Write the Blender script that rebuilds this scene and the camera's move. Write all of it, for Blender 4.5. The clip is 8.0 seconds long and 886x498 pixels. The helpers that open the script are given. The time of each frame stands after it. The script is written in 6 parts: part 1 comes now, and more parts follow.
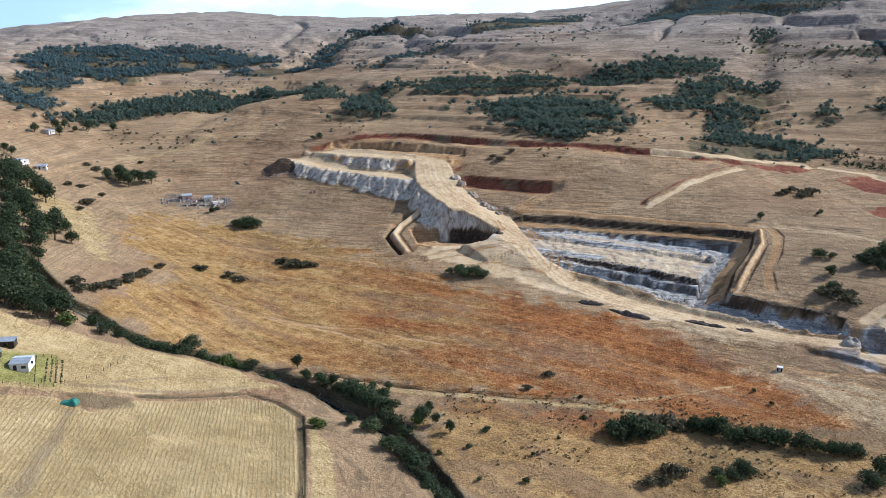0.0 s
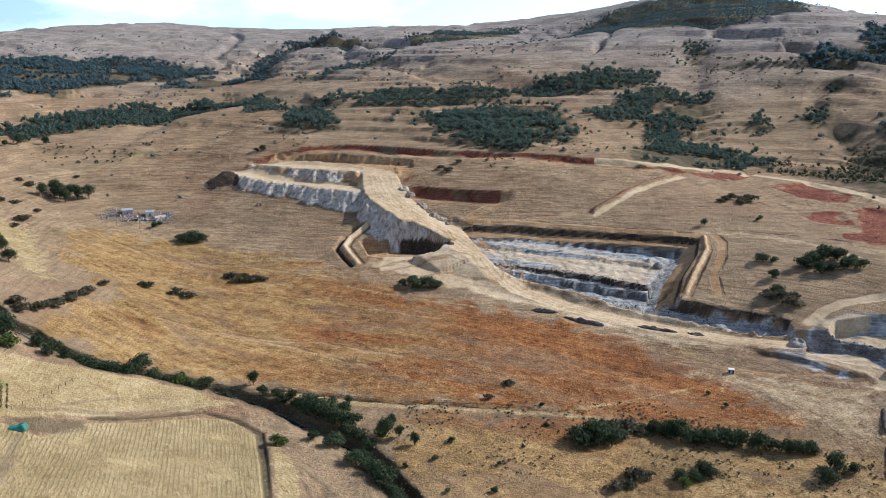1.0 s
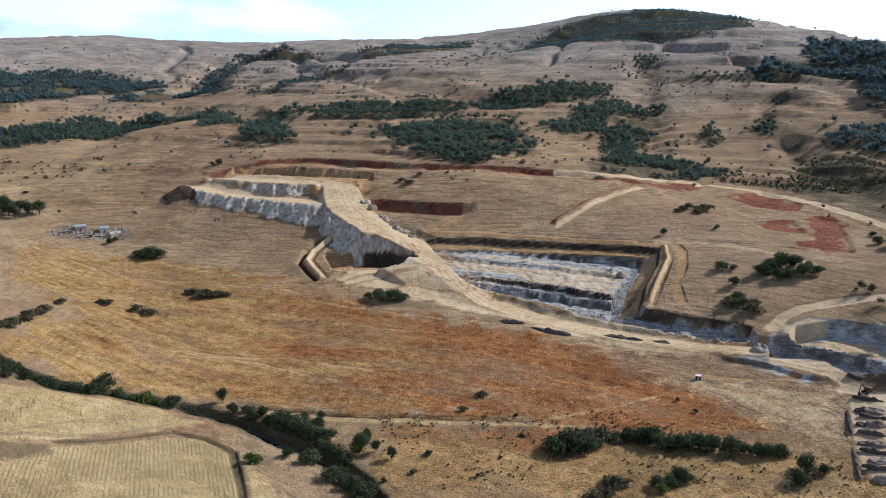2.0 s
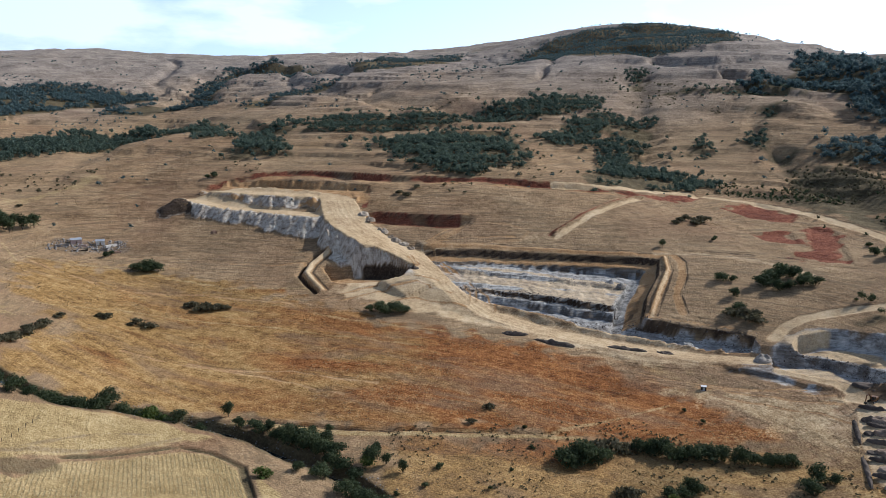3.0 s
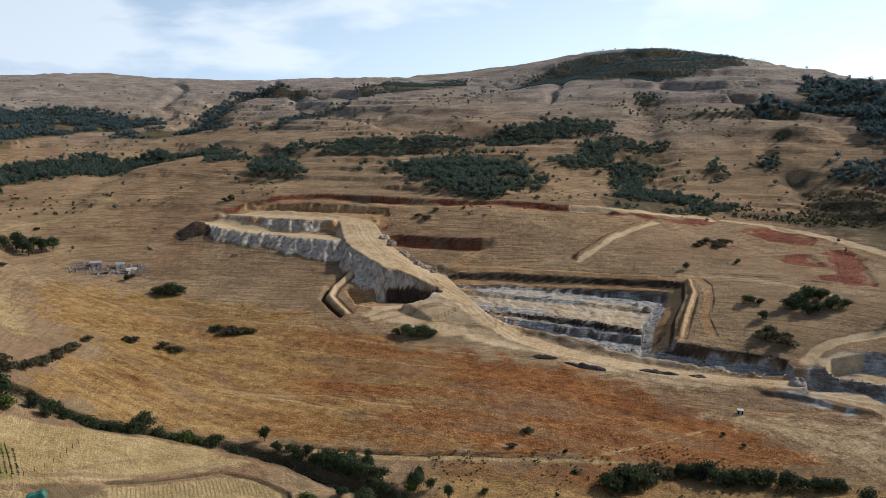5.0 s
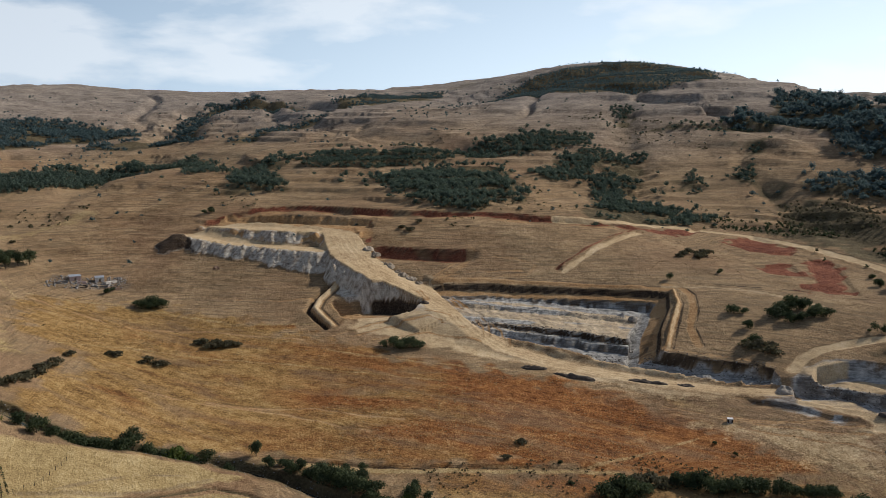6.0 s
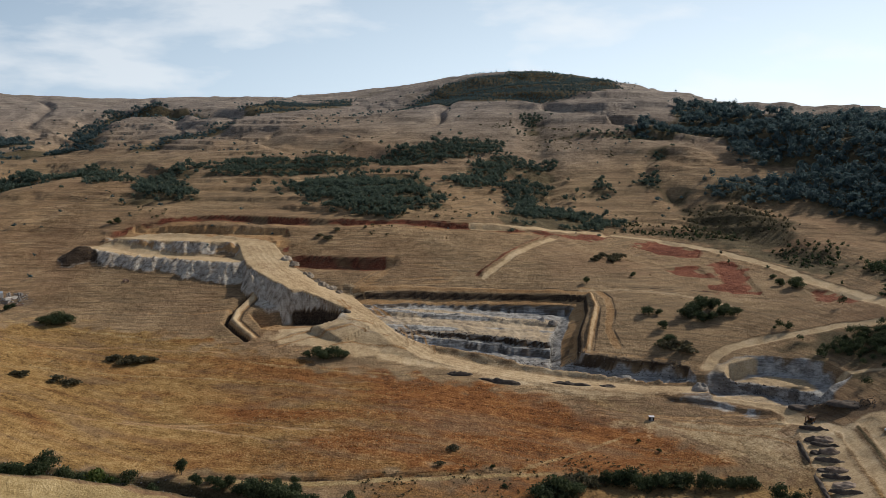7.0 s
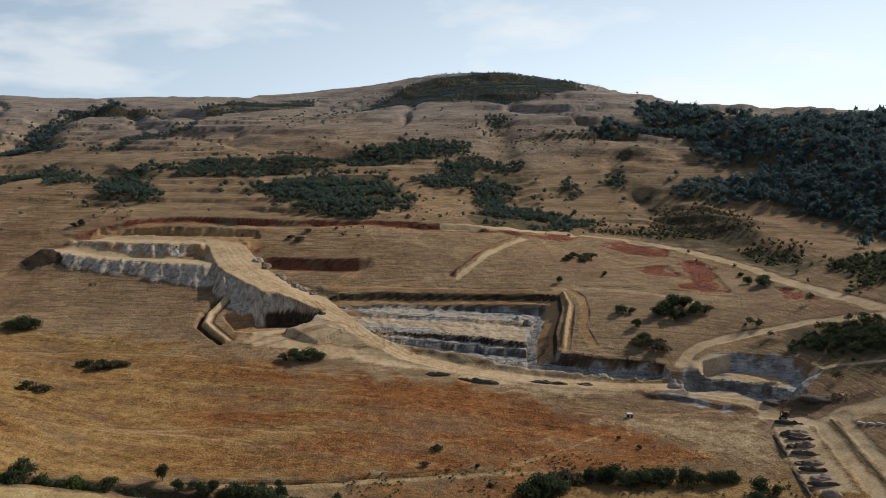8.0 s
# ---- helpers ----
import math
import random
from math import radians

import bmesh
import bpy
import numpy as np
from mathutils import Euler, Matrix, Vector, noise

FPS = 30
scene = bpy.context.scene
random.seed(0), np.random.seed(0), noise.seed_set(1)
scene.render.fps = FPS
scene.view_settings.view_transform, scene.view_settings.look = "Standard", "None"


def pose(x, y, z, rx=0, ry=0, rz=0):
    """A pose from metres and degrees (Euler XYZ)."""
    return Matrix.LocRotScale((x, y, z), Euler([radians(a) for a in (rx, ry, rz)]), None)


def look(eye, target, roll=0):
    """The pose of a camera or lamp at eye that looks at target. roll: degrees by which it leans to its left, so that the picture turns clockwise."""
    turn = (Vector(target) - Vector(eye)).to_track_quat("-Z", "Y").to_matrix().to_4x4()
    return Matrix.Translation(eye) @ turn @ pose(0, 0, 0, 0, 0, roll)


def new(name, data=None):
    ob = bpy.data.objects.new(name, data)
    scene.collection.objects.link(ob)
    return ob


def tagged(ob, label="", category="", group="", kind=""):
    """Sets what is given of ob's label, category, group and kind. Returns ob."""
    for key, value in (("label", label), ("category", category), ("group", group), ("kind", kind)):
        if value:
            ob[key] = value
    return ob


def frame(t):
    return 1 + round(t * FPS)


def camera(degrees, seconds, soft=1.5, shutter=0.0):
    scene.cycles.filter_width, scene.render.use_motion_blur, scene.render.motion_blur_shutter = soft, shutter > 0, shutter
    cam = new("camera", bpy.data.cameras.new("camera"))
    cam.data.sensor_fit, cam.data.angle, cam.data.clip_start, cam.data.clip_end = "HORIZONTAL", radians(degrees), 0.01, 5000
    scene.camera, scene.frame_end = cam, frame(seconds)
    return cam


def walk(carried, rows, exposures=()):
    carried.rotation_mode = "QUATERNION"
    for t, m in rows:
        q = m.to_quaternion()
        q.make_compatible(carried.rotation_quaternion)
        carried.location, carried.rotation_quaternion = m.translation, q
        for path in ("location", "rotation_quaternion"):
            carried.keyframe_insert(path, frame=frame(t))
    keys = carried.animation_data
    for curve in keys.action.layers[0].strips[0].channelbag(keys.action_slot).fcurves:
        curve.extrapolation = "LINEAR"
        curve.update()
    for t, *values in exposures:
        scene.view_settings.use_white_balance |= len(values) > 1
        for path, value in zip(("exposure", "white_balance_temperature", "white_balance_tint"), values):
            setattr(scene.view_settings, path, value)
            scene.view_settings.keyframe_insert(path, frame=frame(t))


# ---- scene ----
# ---------------------------------------------------------------- camera and its flight
cam = camera(57.68, 8.0, soft=0.5)
FLIGHT = [
    (0, 0.00, 0.00, 105.00, -12.996, -0.002, 0.004),
    (0.5, -3.31, 0.58, 104.68, -12.599, -0.012, -2.325),
    (1, -6.58, 1.12, 104.43, -12.163, -0.035, -4.575),
    (1.5, -9.89, 1.75, 104.23, -11.705, -0.049, -6.746),
    (3, -20.03, 3.68, 103.55, -10.316, -0.061, -9.276),
    (3.5, -23.32, 4.34, 103.40, -9.882, -0.045, -9.338),
    (4, -26.60, 5.06, 103.31, -9.455, -0.036, -9.399),
    (4.5, -29.93, 5.92, 103.16, -9.023, -0.016, -9.487),
    (6, -39.40, 8.64, 102.51, -7.746, 0.008, -11.607),
    (6.5, -42.81, 9.77, 102.37, -7.316, -0.010, -14.987),
    (7, -46.16, 10.81, 102.17, -7.168, -0.037, -18.327),
    (7.5, -49.77, 12.22, 101.92, -7.115, -0.042, -20.588),
    (8, -53.24, 13.39, 101.90, -7.091, -0.007, -21.287),
]
walk(cam, [(t, pose(x, y, z, 90 + pitch, 0, yaw) @ pose(0, 0, 0, 0, 0, roll)) for t, x, y, z, pitch, roll, yaw in FLIGHT],
     exposures=[(0, 0.41, 5350, 10), (2, 0.19, 5500, 10), (4, -0.11, 5850, 10), (6, -0.40, 6300, 10), (8, -0.53, 6450, 10)])

# ---------------------------------------------------------------- sky and sun
SUN_AZ, SUN_EL = radians(72), radians(35)      # clockwise from +y, above the horizon
world = bpy.data.worlds.new("sky")
scene.world = world
world.use_nodes = True
wn, wl = world.node_tree.nodes, world.node_tree.links
wn.clear()
sky = wn.new("ShaderNodeTexSky")
sky.sky_type = "NISHITA"
sky.sun_disc = False
sky.sun_elevation, sky.sun_rotation = SUN_EL, SUN_AZ
sky.altitude, sky.air_density, sky.dust_density, sky.ozone_density = 1500, 1.0, 1.6, 1.0
coord = wn.new("ShaderNodeTexCoord")
sep = wn.new("ShaderNodeSeparateXYZ")
wl.new(coord.outputs["Generated"], sep.inputs[0])


def wmath(op, a, b=None):
    n = wn.new("ShaderNodeMath")
    n.operation = op
    for i, v in enumerate((a, b)):
        if v is None:
            continue
        if isinstance(v, (int, float)):
            n.inputs[i].default_value = v
        else:
            wl.new(v, n.inputs[i])
    return n.outputs[0]


# fair-weather cumulus, wider than high, in loose banks
flat = wn.new("ShaderNodeMapping")
flat.inputs["Scale"].default_value = (1.0, 1.0, 3.1)
flat.inputs["Location"].default_value = (0.35, 0.1, 0.22)
wl.new(coord.outputs["Generated"], flat.inputs[0])
puff = wn.new("ShaderNodeTexNoise")
puff.inputs["Scale"].default_value = 4.2
puff.inputs["Detail"].default_value = 8
puff.inputs["Roughness"].default_value = 0.52
puff.inputs["Distortion"].default_value = 0.1
wl.new(flat.outputs[0], puff.inputs["Vector"])
cloud_ramp = wn.new("ShaderNodeValToRGB")
cloud_ramp.color_ramp.elements[0].position, cloud_ramp.color_ramp.elements[1].position = 0.53, 0.64
wl.new(puff.outputs[0], cloud_ramp.inputs[0])
cover = wmath("MULTIPLY", cloud_ramp.outputs[0], 0.42)
mix = wn.new("ShaderNodeMix")
mix.data_type = "RGBA"
wl.new(cover, mix.inputs[0])
mix.inputs[7].default_value = (17.6, 17.6, 17.4, 1)
# pale haze low down, brightest towards the sun
glow = wn.new("ShaderNodeVectorMath")
glow.operation = "DOT_PRODUCT"
wl.new(coord.outputs["Generated"], glow.inputs[0])
glow.inputs[1].default_value = (math.sin(SUN_AZ), math.cos(SUN_AZ), 0)
toward = wmath("ADD", wmath("MULTIPLY", glow.outputs["Value"], 0.08), 0.88)
low = wmath("POWER", wmath("SUBTRACT", 1.0, wmath("MINIMUM", wmath("MAXIMUM", sep.outputs[2], 0.0), 1.0)), 2.4)
hazy = wn.new("ShaderNodeMix")
hazy.data_type = "RGBA"
wl.new(wmath("MULTIPLY", low, toward), hazy.inputs[0])
wl.new(sky.outputs[0], hazy.inputs[6])
veil = wn.new("ShaderNodeMix")
veil.data_type = "RGBA"
veil.inputs[6].default_value = (6.4, 8.7, 11.6, 1)
veil.inputs[7].default_value = (18.0, 20.8, 23.0, 1)
wl.new(wmath("MINIMUM", wmath("MAXIMUM", wmath("MULTIPLY", wmath("ADD", glow.outputs["Value"], 0.15), 0.95), 0.0), 1.0), veil.inputs[0])
wl.new(veil.outputs[2], hazy.inputs[7])
back = wn.new("ShaderNodeBackground")
back.inputs[1].default_value = 0.080
wl.new(hazy.outputs[2], mix.inputs[6])
wl.new(mix.outputs[2], back.inputs[0])
wl.new(back.outputs[0], wn.new("ShaderNodeOutputWorld").inputs[0])

sun = new("sun", bpy.data.lights.new("sun", "SUN"))
sun.data.energy, sun.data.angle, sun.data.color = 4.6, radians(0.6), (1.0, 0.92, 0.81)
sun_dir = Vector((math.sin(SUN_AZ) * math.cos(SUN_EL), math.cos(SUN_AZ) * math.cos(SUN_EL), math.sin(SUN_EL)))
sun.matrix_world = look(sun_dir * 900, (0, 0, 0))


# ---------------------------------------------------------------- materials
def ramp(nt, fac, stops):
    n = nt.nodes.new("ShaderNodeValToRGB")
    els = n.color_ramp.elements
    while len(els) < len(stops):
        els.new(0.5)
    for e, (p, c) in zip(els, stops):
        e.position, e.color = p, (*c, 1) if not isinstance(c, (int, float)) else (c, c, c, 1)
    nt.links.new(fac, n.inputs[0])
    return n.outputs[0]


def noise_tex(nt, vec, scale, detail=4, rough=0.55, distort=0.0, stretch=None):
    if stretch:
        if len(stretch) > 3:
            turn = nt.nodes.new("ShaderNodeMapping")
            turn.inputs["Rotation"].default_value = (0, 0, stretch[3])
            nt.links.new(vec, turn.inputs[0])
            vec = turn.outputs[0]
        m = nt.nodes.new("ShaderNodeMapping")
        m.inputs["Scale"].default_value = stretch[:3]
        nt.links.new(vec, m.inputs[0])
        vec = m.outputs[0]
    n = nt.nodes.new("ShaderNodeTexNoise")
    n.inputs["Scale"].default_value, n.inputs["Detail"].default_value = scale, detail
    n.inputs["Roughness"].default_value, n.inputs["Distortion"].default_value = rough, distort
    nt.links.new(vec, n.inputs["Vector"])
    return n.outputs[0]


def nmath(nt, op, a, b=None, clamp=False):
    n = nt.nodes.new("ShaderNodeMath")
    n.operation, n.use_clamp = op, clamp
    for i, v in enumerate((a, b)):
        if v is None:
            continue
        if isinstance(v, (int, float)):
            n.inputs[i].default_value = v
        else:
            nt.links.new(v, n.inputs[i])
    return n.outputs[0]


def blend(nt, fac, a, b, how="MIX"):
    n = nt.nodes.new("ShaderNodeMix")
    n.data_type, n.blend_type = "RGBA", how
    for i, v in ((0, fac), (6, a), (7, b)):
        if isinstance(v, (int, float)):
            n.inputs[i].default_value = v
        elif isinstance(v, tuple):
            n.inputs[i].default_value = (*v, 1)
        else:
            nt.links.new(v, n.inputs[i])
    return n.outputs[2]


def material(name, rough=0.9, metal=0.0, spec=0.2):
    m = bpy.data.materials.new(name)
    m.use_nodes = True
    nt = m.node_tree
    b = nt.nodes["Principled BSDF"]
    b.inputs["Roughness"].default_value, b.inputs["Metallic"].default_value = rough, metal
    b.inputs["Specular IOR Level"].default_value = spec
    return m, nt, b


def bump(nt, bsdf, height, strength, dist):
    n = nt.nodes.new("ShaderNodeBump")
    n.inputs["Strength"].default_value, n.inputs["Distance"].default_value = strength, dist
    nt.links.new(height, n.inputs["Height"])
    nt.links.new(n.outputs[0], bsdf.inputs["Normal"])


def speckled(name, dark, light, scale, rough=0.9, metal=0.0, relief=0.0, spec=0.2, by_object=True):
    """A plain surface of two tones at two scales, each thing a shade of its own."""
    m, nt, b = material(name, rough, metal, spec)
    pos = nt.nodes.new("ShaderNodeNewGeometry").outputs["Position"]
    fine, broad = noise_tex(nt, pos, scale, 5), noise_tex(nt, pos, scale * 0.17, 3)
    f = nmath(nt, "ADD", nmath(nt, "MULTIPLY", fine, 0.6), nmath(nt, "MULTIPLY", broad, 0.4))
    if by_object:
        rnd = nt.nodes.new("ShaderNodeObjectInfo").outputs["Random"]
        f = nmath(nt, "ADD", f, nmath(nt, "MULTIPLY", nmath(nt, "SUBTRACT", rnd, 0.5), 0.22))
    nt.links.new(ramp(nt, f, [(0.32, dark), (0.68, light)]), b.inputs["Base Color"])
    if relief:
        bump(nt, b, fine, 0.8, relief)
    return m


def leafy(name, dark, mid, light):
    m, nt, b = material(name, 0.75, 0, 0.15)
    geo = nt.nodes.new("ShaderNodeNewGeometry")
    rnd = nt.nodes.new("ShaderNodeObjectInfo").outputs["Random"]
    broad = noise_tex(nt, geo.outputs["Position"], 0.22, 3)
    f = nmath(nt, "ADD", nmath(nt, "MULTIPLY", geo.outputs["Random Per Island"], 0.5), nmath(nt, "MULTIPLY", broad, 0.5))
    f = nmath(nt, "ADD", f, nmath(nt, "MULTIPLY", nmath(nt, "SUBTRACT", rnd, 0.5), 0.25))
    col = ramp(nt, f, [(0.2, dark), (0.55, mid), (0.85, light)])
    nt.links.new(col, b.inputs["Base Color"])
    # light that passes through the leaves
    thin = nt.nodes.new("ShaderNodeBsdfTranslucent")
    nt.links.new(col, thin.inputs[0])
    both = nt.nodes.new("ShaderNodeMixShader")
    both.inputs[0].default_value = 0.42
    nt.links.new(b.outputs[0], both.inputs[1])
    nt.links.new(thin.outputs[0], both.inputs[2])
    nt.links.new(both.outputs[0], nt.nodes["Material Output"].inputs[0])
    return m


LEAF = leafy("evergreen_leaves", (0.030, 0.043, 0.021), (0.066, 0.087, 0.042), (0.122, 0.142, 0.066))
LEAF_BRIGHT = leafy("bright_leaves", (0.035, 0.06, 0.014), (0.085, 0.12, 0.03), (0.16, 0.18, 0.05))
# distance haze mixed into leaf colour: blue-grey far off, fainter in the next two
LEAF_WOOD = leafy("hazed_gum_leaves", (0.062, 0.098, 0.102), (0.108, 0.156, 0.156), (0.165, 0.215, 0.198))
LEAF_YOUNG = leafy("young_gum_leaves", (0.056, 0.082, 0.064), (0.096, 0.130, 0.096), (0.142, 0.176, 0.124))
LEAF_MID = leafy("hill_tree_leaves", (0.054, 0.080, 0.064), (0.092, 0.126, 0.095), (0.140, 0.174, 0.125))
SCRUB = leafy("grey_scrub", (0.06, 0.055, 0.033), (0.11, 0.10, 0.058), (0.18, 0.155, 0.09))
DRYGRASS = leafy("dry_grass", (0.22, 0.15, 0.075), (0.36, 0.26, 0.14), (0.52, 0.40, 0.23))
STUBBLE = leafy("maize_stubble", (0.36, 0.28, 0.15), (0.52, 0.42, 0.24), (0.66, 0.56, 0.35))
BARK = speckled("bark", (0.06, 0.045, 0.03), (0.16, 0.12, 0.09), 3, relief=0.03)

# ---------------------------------------------------------------- the lie of the land
# broad relief: control heights on rings round the start of the flight, nearest ring first,
# each ring from 40 degrees left of +y to 53.5 degrees right of it
RELIEF_NEAR = [
    (22.2, 19, 15.7, 12.2, 8.7, 5.4, 2.3, -0.6, -3.2, -5.7, -8.3, -10.8),
    (26.6, 21.7, 17.1, 12.6, 7.9, 3.4, 0.2, -1, -0.8, -0.1, 1.1, 2.6),
    (32.1, 24, 17.1, 12.9, 7.3, 2.2, -2.1, -1, 2.7, 4.7, 10.3, 17.4),
    (40.1, 27, 15.3, 5.8, 2.1, 8, 5.6, 3.7, 3.3, 6.9, 20.8, 33.7),
    (52.1, 33.8, 20.3, 8.3, 8, 12.3, 9.2, 1, 5.1, 15.6, 35.2, 50.6),
]
RELIEF_MIDDLE = [
    (69.3, 47.3, 29.9, 14.6, 15, 12.3, 17.4, 26.4, 32.6, 32.1, 50, 66.1),
    (89.4, 67, 32.7, 25.2, 46.4, 63.2, 64.3, 56.5, 38.8, 36.9, 52.7, 81.2),
    (103.3, 88.9, 48.7, 67.8, 74.8, 74.4, 79, 58.4, 43.7, 74.4, 91.2, 101),
    (104.6, 114, 77.5, 69.1, 92.8, 115.3, 122.3, 123.3, 127.3, 131.5, 139.7, 118.8),
    (102.2, 122.7, 116.6, 95, 114.6, 152, 142.4, 181.7, 187.8, 145.9, 142.4, 121.2),
]
RELIEF_FAR = [
    (98.7, 132.5, 167.8, 158.5, 161.4, 178.5, 151.7, 241.3, 195.1, 134.1, 140.9, 123),
    (96.8, 140.8, 184.5, 202.4, 181, 190.5, 210.6, 243.8, 181.6, 124.3, 135.1, 124),
    (96.9, 142.1, 178.5, 202.1, 186.7, 202.5, 240.6, 238.5, 181.5, 128.7, 131.9, 124.4),
    (97.1, 142.1, 178.6, 200.4, 188.2, 203.9, 240.4, 237, 181.7, 130.9, 130.6, 124.5),
]
RELIEF = np.array(RELIEF_NEAR + RELIEF_MIDDLE + RELIEF_FAR)


def spline(t, n):
    t = np.clip(t, 0, n - 1)
    i = np.minimum(np.floor(t).astype(int), n - 2)
    f = t - i
    w = ((1 - f) ** 3 / 6, (3 * f**3 - 6 * f**2 + 4) / 6, (-3 * f**3 + 3 * f**2 + 3 * f + 1) / 6, f**3 / 6)
    return [(np.clip(i - 1 + k, 0, n - 1), w[k]) for k in range(4)]


def ss(a, b, v):
    t = np.clip((v - a) / (b - a), 0, 1)
    return t * t * (3 - 2 * t)


def broad(x, y):
    az, r = np.degrees(np.arctan2(x, y)), np.maximum(np.hypot(x, y), 1)
    z = np.zeros(x.shape)
    for i, wi in spline(np.log(r / 110) / np.log(1.27), 14):
        for j, wj in spline((az + 40) / 8.5, 12):
            z += RELIEF[i, j] * wi * wj
    behind = np.maximum(ss(75, 140, np.abs(az)), 1 - ss(60, 115, r))
    return z * (1 - behind) + behind * (6 + 60 * ss(300, 2500, r))


def hash2(i, j, seed):
    h = (i * 374761393 + j * 668265263 + seed * 974711) & 0xFFFFFFFF
    h = ((h ^ (h >> 13)) * 1274126177) & 0xFFFFFFFF
    return ((h ^ (h >> 16)) & 0xFFFF) / 32767.5 - 1


def lumps(x, y, size, seed=0):
    """Smooth value noise from -1 to 1, with lumps of that size in metres."""
    u, v = x / size, y / size
    i, j = np.floor(u).astype(np.int64), np.floor(v).astype(np.int64)
    f, g = u - i, v - j
    f, g = f * f * (3 - 2 * f), g * g * (3 - 2 * g)
    a, b, c, d = (hash2(i + p, j + q, seed) for p, q in ((0, 0), (1, 0), (0, 1), (1, 1)))
    return (a * (1 - f) + b * f) * (1 - g) + (c * (1 - f) + d * f) * g


def rough(x, y, size, octaves, seed=0, keep=0.5):
    z, amp = 0, 1.0
    for o in range(octaves):
        z = z + amp * lumps(x + 31.7 * o, y - 17.3 * o, size / 2**o, seed + o)
        amp *= keep
    return z


def near_to(x, y, pts, margin):
    p = np.array([q[:2] for q in pts], float)
    return np.flatnonzero((x > p[:, 0].min() - margin) & (x < p[:, 0].max() + margin) & (y > p[:, 1].min() - margin) & (y < p[:, 1].max() + margin))


def to_line(x, y, pts):
    """Distance to a line of points, the length along it, and the signed side (left of its run is positive)."""
    p = np.array([q[:2] for q in pts], float)
    best, at, side, run = np.full(x.shape, 1e9), np.zeros(x.shape), np.zeros(x.shape), 0.0
    for a, b in zip(p[:-1], p[1:]):
        w = b - a
        n = np.hypot(*w)
        t = np.clip(((x - a[0]) * w[0] + (y - a[1]) * w[1]) / n**2, 0, 1)
        ex, ey = x - a[0] - t * w[0], y - a[1] - t * w[1]
        d = np.hypot(ex, ey)
        m = d < best
        best[m], at[m] = d[m], run + t[m] * n
        side[m] = np.sign(w[0] * ey - w[1] * ex)[m]
        run += n
    return best, at, side, run


def outside(x, y, pts):
    """Distance to the outline of an area, negative within."""
    d, *_ = to_line(x, y, list(pts) + [pts[0]])
    p = np.array([q[:2] for q in pts], float)
    odd = np.zeros(x.shape, bool)
    for a, b in zip(p, np.roll(p, -1, 0)):
        cross = (a[1] > y) != (b[1] > y)
        if a[1] != b[1]:
            odd ^= cross & (x < (b[0] - a[0]) * (y - a[1]) / (b[1] - a[1]) + a[0])
    return np.where(odd, -d, d)


def wobble(x, y, amp=0.6, size=5.0, seed=3):
    return amp * rough(x, y, size, 2, seed)


# ---- lines and areas of the plan, in metres
HAUL = [(-7, 464, 52.6), (-6, 447, 50.6), (-4.5, 430, 46.4), (-1, 416, 42.6), (6, 404, 38.6), (13, 396, 35.2), (22, 388, 31.6), (32, 375, 27.2), (42, 360, 22.5), (46, 342, 18.5),
        (53, 327, 15.2), (69, 311, 12.5), (86, 297, 11), (103, 284, 10.2), (120, 273, 10), (138, 262, 10.8)]
PIT = [(34, 391), (60, 385), (86, 375), (110, 365), (133, 356), (139, 351), (133, 338), (121, 322), (112, 305), (100, 303), (86, 312), (70, 326), (56, 338), (47, 348), (42, 362), (38, 378)]
PIT_RIM = [(34, 391), (60, 385), (86, 375), (110, 365), (131, 357), (139, 351), (133, 338), (121, 322), (111, 304)]
STEP_1, STEP_2 = [(57, 367), (80, 358), (104, 347), (118, 340)], [(45, 355), (66, 345), (88, 332), (108, 320)]
LOW_CUT = [(72, 328), (86, 318), (112, 306), (122, 295), (133, 286), (143, 275), (142, 268), (128, 277), (111, 290), (91, 305)]
PIT_EAST = [(143, 252), (146, 266), (151.5, 272), (163, 270), (174, 263), (179, 252), (179, 240), (177, 230), (168, 224), (160, 221), (152, 230), (146, 243)]
EAST_BACK = [(154, 262), (158, 266), (170.8, 261.7), (174.8, 253.7), (177.6, 242), (176.5, 231.5), (169.9, 231), (166, 230), (164, 242), (158.6, 254)]
EAST_FRONT = [(144, 263), (150, 260.5), (158.6, 252.5), (163, 240), (165, 230.5), (162, 224), (155, 226), (151, 237), (145, 247), (141, 254)]
EAST_EDGE = [(150, 262), (154, 261), (158.6, 253.5), (164, 241.5), (166, 230)]
TERRACE = [(-97, 489), (-82, 471), (-68, 459), (-51, 449.5), (-33, 434), (-20, 425), (-10, 429), (-14, 441), (-27, 446), (-42, 460), (-60, 477), (-80, 493)]
TERRACE_UP = [(-84, 496), (-63, 481), (-38, 461), (-17, 454), (-11, 446), (2, 450), (9, 455), (11, 466), (-13, 472), (-31, 483), (-66, 500)]
RED_BANK = [(-88, 507), (-66, 513), (-52, 519), (-30, 515), (-9, 507), (6, 497), (29, 483), (55, 474), (86, 464), (117, 456), (141, 451), (170, 447)]
RED_CUT = [(5, 436), (26, 429), (46, 422), (66, 416)]
BERM_EAST = [(98, 388), (109, 396), (123, 407), (141, 420), (160, 433)]
BENCH_RED = [(-72, 503), (-40, 487), (-13, 468), (4, 452), (10, 452), (12, 468), (-8, 481), (-26, 491), (-48, 503), (-70, 511)]
DIG = [(-14, 386), (-3, 385.5), (8, 384.5), (16, 380), (24, 373.5), (20, 367), (12, 364), (-2, 366), (-12, 372)]
V_TRENCH = [(-10, 406), (-22, 390), (-25, 381), (-17, 361)]
